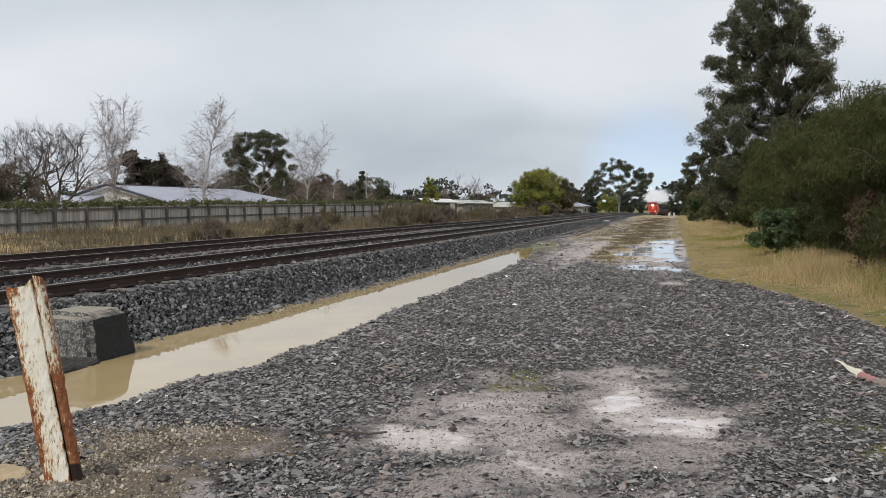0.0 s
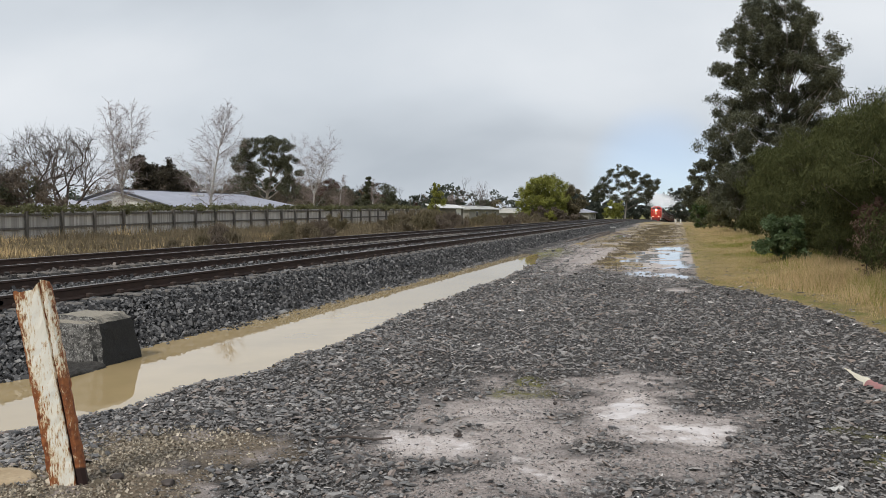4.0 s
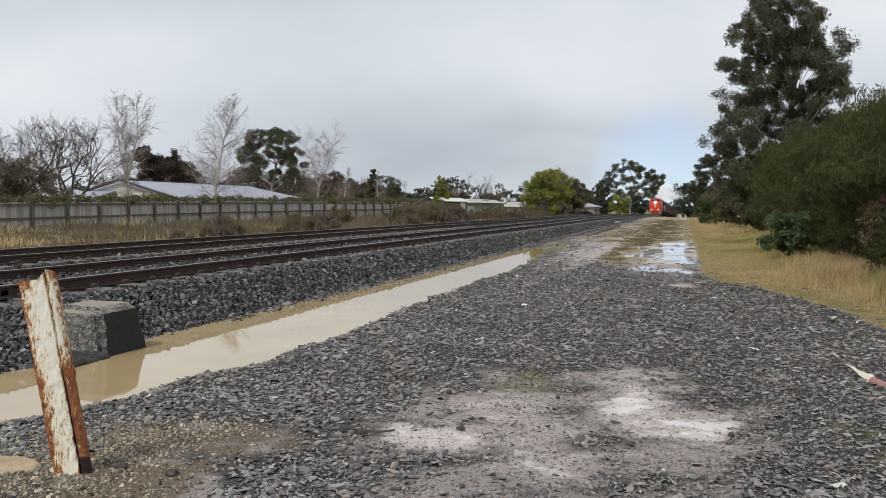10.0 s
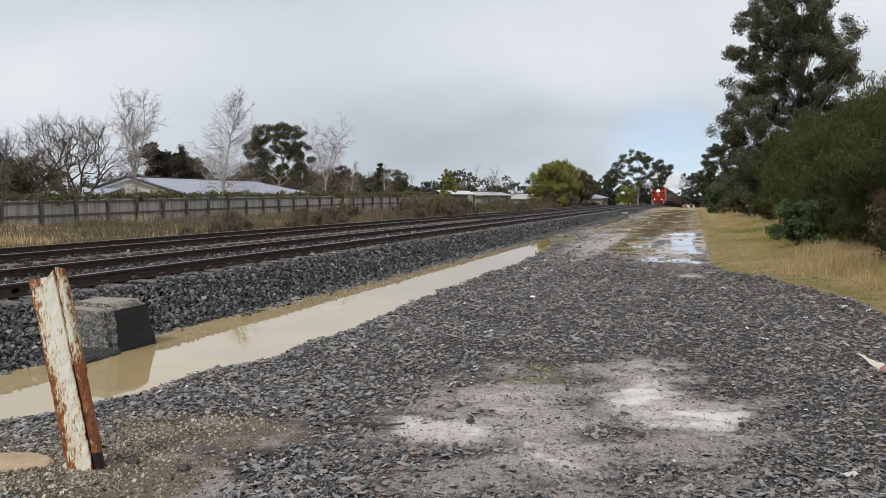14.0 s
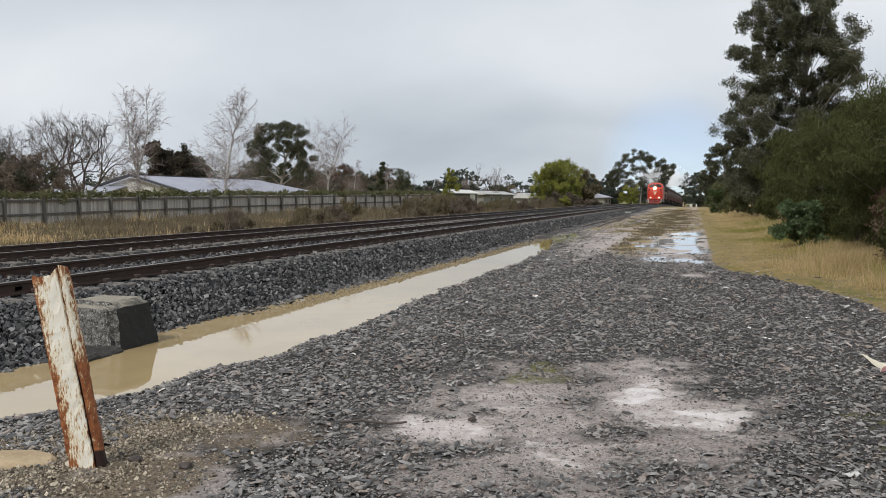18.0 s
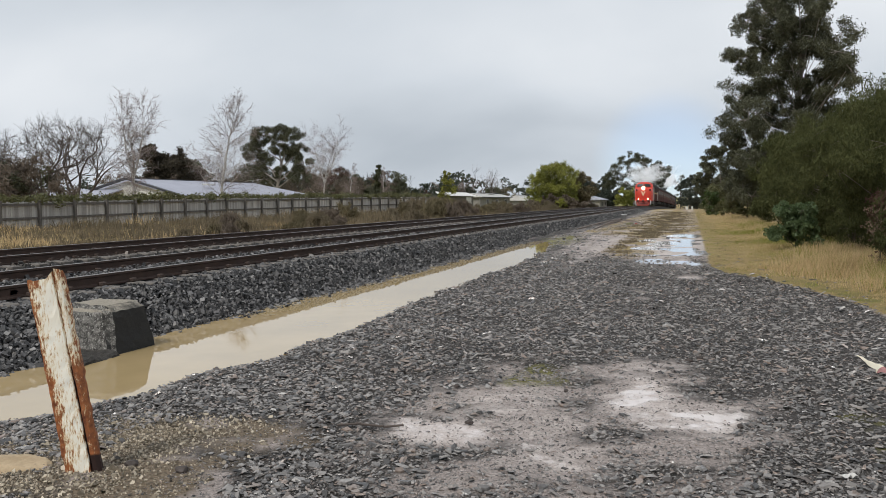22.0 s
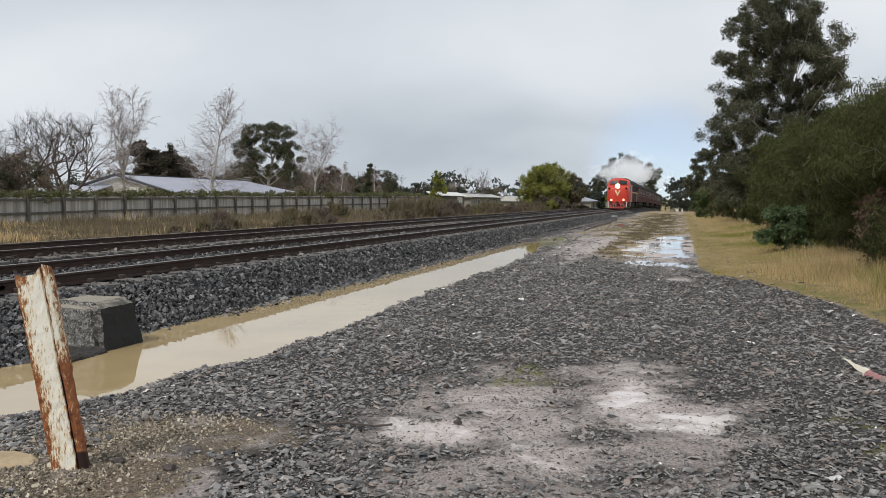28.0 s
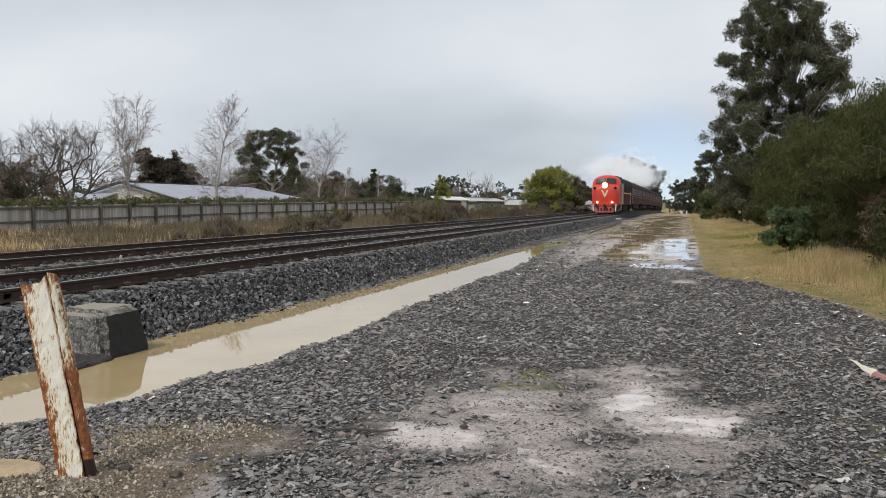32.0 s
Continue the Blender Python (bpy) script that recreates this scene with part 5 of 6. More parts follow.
def build_left_side():
    rng = np.random.default_rng(50)
    bare_tree("tall pale leafless birch behind the fence", (-36.9, 46.8, 0.5), 8.5, 101, "forked_birch", M_BIRCH, M_TWIG, 0.28, dens=1.2)
    bare_tree("tall pale leafless birch before the grey roof", (-36.0, 55.9, 0.5), 9.9, 102, "birch", M_BIRCH, M_TWIG, 0.42, dens=1.7)
    bare_tree("slim leafless birch with white trunk", (-40.0, 83.0, 0.6), 9.2, 103, "forked_birch", M_BIRCH, M_TWIG, 0.36)
    bare_tree("small leafless birch near the garden", (-40.0, 90.0, 0.6), 6.0, 104, "birch", M_BIRCH, M_TWIG, 0.28)
    bare_tree("thin young leafless birch", (-40.0, 101.0, 0.6), 6.0, 105, "birch", M_BIRCH, M_TWIG, 0.2)
    bare_tree("spreading leafless oak with dark limbs", (-45.0, 45.0, 0.5), 8.0, 106, "oak", M_TWIGDARK, M_TWIGDARK, 0.30, dens=0.75)
    bare_tree("dark leafless garden tree", (-45.5, 51.0, 0.5), 7.2, 107, "oak", M_TWIGDARK, M_TWIGDARK, 0.30, dens=0.7)
    bare_tree("dark leafless garden tree", (-52.0, 44.0, 0.5), 8.4, 108, "oak", M_TWIGDARK, M_TWIGDARK, 0.32, dens=0.7)
    for k in range(9):
        x, y = -70 - 12 * rng.random(), 66 + k * 17 + 6 * rng.random()
        bare_tree("brownish leafless tree in the gardens", (x, y, 0.6), 7.5 + 2 * rng.random(), 120 + k, "oak", M_TWIGDARK, M_TWIG if k % 2 else M_TWIGDARK, 0.34, dens=0.45)
    bare_tree("thin leafless tree behind the shed", (-44, 178, 0.6), 9.0, 140, "oak", M_TWIGDARK, M_TWIG, 0.34, dens=0.45)
    bare_tree("bare winter tree by the shed", (-40, 145, 0.6), 5.0, 141, "oak", M_TWIGDARK, M_TWIG, 0.34, dens=0.45)
    gum = [(-3.6, 0, 6.6, 1.5), (-4.0, 0, 8.2, 1.5), (-3.0, 0, 10.0, 1.5), (-1.2, 0, 11.0, 1.5), (1.0, 0, 11.2, 1.4), (2.8, 0, 10.4, 1.5), (4.2, 0, 8.6, 1.4), (4.8, 0, 6.8, 1.4), (3.0, 0, 7.4, 1.4), (0.8, 0, 8.8, 1.3), (-1.6, 0, 7.0, 1.5), (-2.6, 0, 4.8, 1.5), (3.8, 0, 5.0, 1.5), (1.2, 0, 5.2, 1.2)]
    leafy("dark spreading gum tree behind the houses", (-60, 108, 0.6), gum, L_GUM, M_GUMBARK, 150, 2600, 0.11, 0.3, 0.8, "gum_tree", "tree", 2.2, 0.6, 11, 9.5)
    leafy("dense dark brown-green evergreen tree behind the roof", (-62, 84, 0.6), ball_lumps(rng, 40, 4.4, 4.0, 1.0, 7.0, 1.3), L_DUSK, M_BARK, 151, 900, 0.16, 0.25, 0.8, "evergreen_tree", "tree", 1.8, 0.3, 5)
    leafy("low dark evergreen behind the roof", (-66, 92, 0.6), ball_lumps(rng, 14, 4.0, 4.0, 1.5, 5.4, 1.6), L_GUM, M_BARK, 152, 1000, 0.17, 0.2, 0.8, "evergreen_tree", "tree", 1.8, 0.3, 5)
    leafy("dark conifer in the gardens", (-52, 130, 0.6), [(0, 0, z, 1.9 - 0.22 * z) for z in (1.2, 2.4, 3.6, 4.8, 6.0, 7.0)], L_GUM, M_BARK, 153, 1200, 0.15, 0.18, 0.9, "conifer", "tree", 1.8, 0.2, 6)
    leafy("fresh green young tree before the shed", (-32, 104.5, 0.5), [(0, 0, 4.6, 0.5), (0.2, 0, 4.0, 0.75), (-0.2, 0, 3.3, 0.95), (0.3, 0.4, 2.6, 1.0), (-0.3, 0, 1.9, 0.9), (0.2, 0, 1.2, 0.7)], L_LIME, M_BARK, 154, 700, 0.11, 0.06, 0.9, "young_tree", "tree", 1.6, 0.2, 5)
    lum = crown_lumps(rng, 80, [0.5, 2.0, 4.5, 6.0, 7.0], [-3.2, -3.7, -3.2, -2.2, -0.8], [3.2, 3.4, 3.0, 2.3, 0.8], 3.2, 0.85)
    leafy("large round lime-green bush beside the railway", (-20.0, 122, 0.3), lum, L_LIME, M_BARK, 155, 1300, 0.055, 0.2, 1.15, "lime_bush", "bush", 3.2, -1.0, 14)
    leafy("dark olive undergrowth at the foot of the lime bush", (-18.8, 117.6, 0.3), ball_lumps(rng, 30, 4.6, 1.6, 0.2, 1.8, 0.6), L_BROWN, M_BARK, 159, 500, 0.08, 0.1, 0.9, "bush", "bush", 3.0, -0.5, 5)
    leafy("darker russet side of the trackside thicket", (-16.9, 129, 0.3), ball_lumps(rng, 18, 2.6, 4.0, 0.8, 5.0, 1.1), L_SCRUB, M_BARK, 156, 1100, 0.14, 0.16, 0.85, "bush", "bush", 1.6, 0.1, 6)
    far = [(-5.6, 0, 6.2, 1.3), (-4.4, 0, 7.6, 1.5), (-2.6, 0, 9.2, 1.5), (-0.8, 0, 10.2, 1.4), (1.0, 0, 9.6, 1.4), (2.4, 0, 8.4, 1.3), (4.2, 0, 8.0, 1.3), (6.0, 0, 7.0, 1.3), (5.2, 0, 5.6, 1.2), (2.2, 0, 6.2, 1.4), (-0.6, 0, 7.4, 1.5), (-3.4, 0, 5.6, 1.4), (-5.4, 0, 4.4, 1.4), (0.6, 0, 4.6, 1.6), (3.6, 0, 4.0, 1.6), (-2.4, 0, 3.4, 1.6)]
    leafy("spreading gum tree beside the distant line", (-11.3, 176, 0.9), [(a, b + 0.8 * math.sin(7 * a), c, d) for a, b, c, d in far], L_GUM, M_GUMBARK, 157, 2000, 0.11, 0.2, 0.75, "gum_tree", "tree", 2.0, 0.4, 11, 8.5)
    leafy("yellow-green rounded bush near the line", (-12.0, 158, 0.4), ball_lumps(rng, 14, 2.2, 2.2, 0.6, 3.4, 0.9), L_LIME, M_BARK, 158, 700, 0.14, 0.1, 0.85, "lime_bush", "bush", 1.6, 0.1, 5)
    for k, (x, y, h) in enumerate([(-27, 205, 7.5), (-33, 215, 8.0), (-20, 210, 6.0), (-14.0, 235, 7.5), (-24, 240, 9), (1.4, 300, 11), (5.5, 290, 10), (-12, 335, 11), (-5.5, 432, 17), (-1.0, 440, 19), (4.0, 428, 17), (9, 310, 12)]):
        leafy("grey-green tree of the distant gardens", (x, y, 0.5), ball_lumps(rng, 18 if h < 12 else 34, 3.4, 3.0, 0.6, h - 1, 1.4), L_FAR, M_BARK, 160 + k, 600, 0.2, 0.2, 0.8, "distant_tree", "tree", 1.8, 0.2, 5)
    # scrub along the far side of the railway
    for k in range(56):
        y = 24 + k * 2.0 + rng.normal(0, 0.8)
        x = -18.5 + rng.normal(0, 2.2) - 0.02 * y
        hh = rng.uniform(0.6, 1.1) * np.interp(y, [24, 40, 60, 90, 130], [0.35, 0.65, 1.3, 1.05, 0.9])
        leafy("low brown leafless scrub beside the railway", (x, y, gz(x, y)), ball_lumps(rng, 9, hh * 0.9, hh * 1.1, 0.15, hh, 0.32 * hh + 0.12), (L_SCRUB, L_BROWN, L_SCRUB, L_WEED, L_SCRUB)[k % 5] if y > 48 else (L_WEED, L_BROWN, L_SCRUB)[k % 3], M_TWIGDARK, 200 + k, 420, 0.016 + 0.0003 * y, 0.02, 1.15, "scrub", "shrub", 9.0, -2.2, 6)


def build_gardens():
    """Brown winter shrubbery and dark hedges that fill the gardens behind the fence."""
    rng = np.random.default_rng(55)
    for k in range(40):
        t = max(0, k - 8) / 32
        y = 36 + 150 * t ** 1.25 + rng.normal(0, 1.5)
        x = -42 - 26 * rng.random() - 0.10 * y
        if k < 8:
            x, y = -39.5 - 7 * rng.random(), 36 + 1.25 * k
        if -57.5 < x < -42 and 57 < y < 92:
            x = -62 - 8 * rng.random()
        h = rng.uniform(2.6, 4.2) + 0.012 * y
        brown = rng.random() < 0.68
        leafy("tangled brown leafless garden shrubbery" if brown else "dark green garden hedge tree", (x, y, 0.5), ball_lumps(rng, 11, 3.0, 3.0, 0.4, h - 0.5, 0.95), L_BROWN if brown else L_GUM, M_TWIGDARK, 300 + k, 280, 0.07 if brown else 0.13, 0.07, 0.9,
              "shrubbery", "shrubbery", 4.5 if brown else 1.8, -0.8 if brown else 0.2, 5)


def build_treeline():
    """Dark and grey garden trees that stand in a ragged line beyond the sheds."""
    rng = np.random.default_rng(57)
    for k in range(18):
        y = 135 + 7 * k + rng.normal(0, 3)
        x = -52 - 40 * rng.random() - 0.08 * y
        h = rng.uniform(5.0, 8.0)
        leafy("grey-green garden tree in a ragged line", (x, y, 0.8), ball_lumps(rng, 13, 3.4, 3.4, 0.8, h - 1, 1.3), (L_GUM, L_FAR, L_BROWN)[k % 3], M_BARK, 400 + k, 480, 0.14, 0.15, 0.85, "garden_tree", "tree", 2.0, 0.2, 6)


def build_thicket():
    """Dark mixed garden trees, crown to crown, that close the view over the fence."""
    rng = np.random.default_rng(58)
    for k in range(26):
        a = radians(29.5 - 0.66 * k + rng.normal(0, 0.15))
        d = rng.uniform(150, 200) if k < 15 else rng.uniform(205, 240)
        x, y = -d * math.sin(a), d * math.cos(a)
        h = rng.uniform(6.6, 8.6) if k < 15 else rng.uniform(5.2, 7.2)
        kind = (L_SCRUB, L_FAR, L_RUSSET, L_BROWN, L_GUM)[k % 5]
        bare = kind in (L_BROWN, L_RUSSET)
        leafy("brown leafless garden tree behind the fence" if bare else "dark green garden tree behind the fence", (x, y, 0.5), ball_lumps(rng, 15, 3.2, 3.2, 0.6, h - 0.9, 1.25), kind, M_BARK, 430 + k, 480, 0.07 if bare else 0.13, 0.14, 0.85,
              "garden_tree", "tree", 4.0 if bare else 2.0, -0.6 if bare else 0.2, 6)


def build_far_woods():
    """The woods that close the distance all round, too far to count."""
    rng = np.random.default_rng(70)
    Vs, Fs, base, segs = [], [], 0, []
    C, R, N = [], [], []
    for k in range(520):
        a = radians(rng.uniform(-100, 60)) if k < 430 else radians(rng.uniform(60, 260))
        d = rng.uniform(190, 330) if k < 300 else rng.uniform(330, 600)
        x, y = d * math.sin(a), d * math.cos(a)
        if abs(x - float(track_x(y))) < 14 and 0 < y < 330 and k < 430:
            continue
        if -6 < x < 5 and 0 < y < 330:
            continue
        z0 = gz(x, y)
        h = rng.uniform(5, 10.5) * (1 + 0.25 * (d > 330))
        segs.append(((x, y, z0 - 0.5), (x, y, z0 + h * 0.7), 0.25, 0.12))
        for _ in range(5):
            C.append((x + rng.normal(0, 1.7), y + rng.normal(0, 1.7), z0 + h * rng.uniform(0.3, 0.9)))
            R.append(rng.uniform(1.1, 2.2))
            N.append(34)
    woods = thing("far_woods", "grey-green woods closing the distance", "woods", kind="stuff")
    raw("trunks", *tubes(segs), M_BARK, woods)
    V, F = leaves(rng, C, R, N, 0.6, 0.75, 1.5)
    raw("crowns", V, F, L_FAR, woods)


build_right_side()
build_left_side()
build_gardens()
build_treeline()
build_thicket()
build_far_woods()


# ---------------------------------------------------------------- grass
def blades(rng, P, hgt, width, lean=0.35):
    """Slender tapering blades, leaning every way."""
    n = len(P)
    a = rng.uniform(0, 6.283, n)
    side = np.stack([np.cos(a), np.sin(a), np.zeros(n)], 1) * (width * rng.uniform(0.6, 1.4, n))[:, None]
    b = rng.uniform(0, 6.283, n)
    dirn = np.stack([np.cos(b), np.sin(b), np.zeros(n)], 1)
    h = hgt * rng.uniform(0.5, 1.25, n)
    tip = P + np.array([0, 0, 1.0]) * h[:, None] + dirn * (h * lean * rng.uniform(0.3, 2.0, n))[:, None]
    V = np.stack([P - side, P + side, tip], 1).reshape(-1, 3)
    return V, np.arange(3 * n).reshape(-1, 3)


def build_grass():
    rng = np.random.default_rng(80)
    # verge below the bushes: straw with green feet
    n = 170000
    y = scatter_y(rng, n, 8, 110, 1.3)
    x = rng.uniform(0.3, 4.6, n)
    zn = zones(x, y)
    keep = rng.random(n) < smooth(0.5, 0.95, zn["turf"]) * (1 - 0.75 * smooth(19, 14, y) * smooth(3.4, 2.6, x))
    x, y = x[keep], y[keep]
    edge = np.interp(y, [0, 8, 12, 14, 17, 18, 20], [3.3, 3.0, 2.5, 2.2, 1.5, 0.75, 0.42])
    out = x - edge - 0.25 * wob(x, y, 3, 31)
    tall = np.where(y < 20, np.interp(out, [0, 0.7, 1.2, 2.0], [0.03, 0.05, 0.20, 0.36]), np.interp(out, [0, 0.8, 1.9, 3.0], [0.02, 0.04, 0.08, 0.26]))
    tall = tall * (0.8 + 0.5 * np.clip(wob(x, y, 0.9, 37), -0.9, 1) + 0.25 * wob(x, y, 3.1, 38))
    P = np.stack([x, y, height(x, y) - 0.01], 1)
    wd = np.interp(y, [8, 30, 110], [0.0035, 0.007, 0.02])
    green = rng.random(len(x)) < np.clip(np.where(y < 18, 0.4, 0.2 + 0.5 * smooth(22, 27, y) * smooth(60, 40, y)) * (0.4 + 0.9 * smooth(-0.3, 0.4, wob(x, y * 0.6, 5, 32))) + 0.45 * smooth(0.9, 0.2, out), 0, 1)
    for name, sel, mat, lab in (("dry_grass", ~green, L_STRAW, "long straw-coloured winter grass on the verge"), ("green_grass", green, L_GREENGRASS, "short yellow-green grass on the verge")):
        V, F = blades(rng, P[sel], tall[sel], wd[sel])
        tagged(raw(name, V, F, mat), lab, "grass", kind="stuff")
    n = 9000
    x, y = rng.uniform(3.2, 7.0, n), rng.uniform(-8, 8.5, n)
    V, F = blades(rng, np.stack([x, y, height(x, y) - 0.01], 1), np.interp(x, [3.2, 5], [0.05, 0.3]), np.full(n, 0.006))
    tagged(raw("dry_grass", V, F, L_STRAW), "long straw-coloured winter grass on the verge", "grass", kind="stuff")
    # thin tufts on the crown of the road
    n = 34000
    y = scatter_y(rng, n, 21, 110, 1.2)
    x = rng.normal(-1.9, 1.0, n)
    keep = (zones(x, y)["turf"] > 0.45) & (height(x, y) > -0.022) & (wob(x * 0.7, y * 0.6, 1.6, 33) > -0.3)
    x, y = x[keep], y[keep]
    V, F = blades(rng, np.stack([x, y, height(x, y)], 1), np.full(len(x), 0.075), np.interp(y, [20, 90], [0.006, 0.03]))
    tagged(raw("track_grass", V, F, L_WEED), "thin brownish tufts between the wheel ruts", "grass", kind="stuff")
    # rank weeds between the railway and the fence
    n = 150000
    y = scatter_y(rng, n, 6, 170, 1.25)
    x = rng.uniform(-28.8, -14.6, n)
    keep = rng.random(n) < 0.45 + 0.5 * smooth(-0.3, 0.6, wob(x, y, 6, 34))
    x, y = x[keep], y[keep]
    hh = np.interp(y, [6, 25, 45, 90, 120, 140, 170], [0.28, 0.40, 0.60, 0.65, 0.5, 0.2, 0.2]) * (0.75 + 0.55 * np.clip(wob(x, y, 4, 35), -0.7, 1)) * np.interp(x, [-28, -22, -15], [1.0, 0.85, 0.8])
    P = np.stack([x, y, height(x, y) - 0.01], 1)
    straw = wob(x, y, 7, 36) + rng.normal(0, 0.4, len(x)) > 1.15 - 0.45 * smooth(38, 22, y)
    for name, sel, mat, lab in (("rank_weeds", ~straw, L_WEED, "rank brown weeds beside the railway"), ("dry_grass", straw, L_STRAW, "pale dry grass below the fence")):
        V, F = blades(rng, P[sel], hh[sel], np.interp(y[sel], [6, 40, 150], [0.008, 0.022, 0.06]))
        tagged(raw(name, V, F, mat), lab, "grass", kind="stuff")


build_grass()


# ---------------------------------------------------------------- train
def body_ring(w, zb, zt, arch, n=9):
    """Half-round-topped section: side up to zt - arch, then an arched roof. Listed from one side's foot to the other's."""
    zs = zt - arch
    pts = [(-w, zb), (-w, zb + (zs - zb) * 0.5), (-w, zs)]
    for k in range(1, n):
        a = math.pi * k / n
        pts.append((-w * math.copysign(abs(math.cos(a)) ** 0.8, math.cos(a)), zs + arch * math.sin(a) ** 0.9))
    return pts + [(w, zs), (w, zb + (zs - zb) * 0.5), (w, zb)]


def loft(bm, rings, cap0=True, cap1=True):
    rows = [[bm.verts.new((x, y, z)) for x, z in pts] for y, pts in rings]
    for a, b in zip(rows, rows[1:]):
        for i in range(len(a) - 1):
            bm.faces.new((a[i], a[i + 1], b[i + 1], b[i]))
    if cap0:
        bm.faces.new(rows[0][::-1])
    if cap1:
        bm.faces.new(rows[-1])
    bmesh.ops.recalc_face_normals(bm, faces=bm.faces)
    return bm


def roof_loft(y0, y1, w, zt, arch, lift=0.03):
    bm = bmesh.new()
    top = [p for p in body_ring(w, 1.0, zt, arch) if p[1] >= zt - arch - 0.01]
    ring = [(x * 1.02, z + lift) for x, z in top] + [(x, z - 0.02) for x, z in top[::-1]]
    return extrude_profile(bm, ring, [(0, y, 0, 1, 0) for y in (y0, y1)])


WHEELSETS = []


def bogie(parent, y, axles, r=0.46, gap=1.75):
    bg = part("bogie", box(bmesh.new(), -1.12, 1.12, y - gap * (axles - 1) / 2 - 0.7, y + gap * (axles - 1) / 2 + 0.7, 0.42, 0.85, 0.05), T_BLACK, parent)
    for k in range(axles):
        yy = y + (k - (axles - 1) / 2) * gap
        bm = bmesh.new()
        for s in (-1, 1):
            rod(bm, (s * 0.76, 0, 0), (s * 0.90, 0, 0), r, r, 20)
            rod(bm, (s * 0.90, 0, 0), (s * 0.96, 0, 0), 0.14, 0.12, 8)
            for q in range(4):
                a = q * math.pi / 2
                box(bm, s * 0.91 - 0.01, s * 0.91 + 0.01, math.cos(a) * 0.25 - 0.05, math.cos(a) * 0.25 + 0.05, math.sin(a) * 0.25 - 0.05, math.sin(a) * 0.25 + 0.05)
        rod(bm, (-0.8, 0, 0), (0.8, 0, 0), 0.08, 0.08, 8)
        w = part("wheelset", bm, T_STEEL, bg)
        w.matrix_basis = pose(0, yy, r)
        WHEELSETS.append((w, yy, r))
    return bg


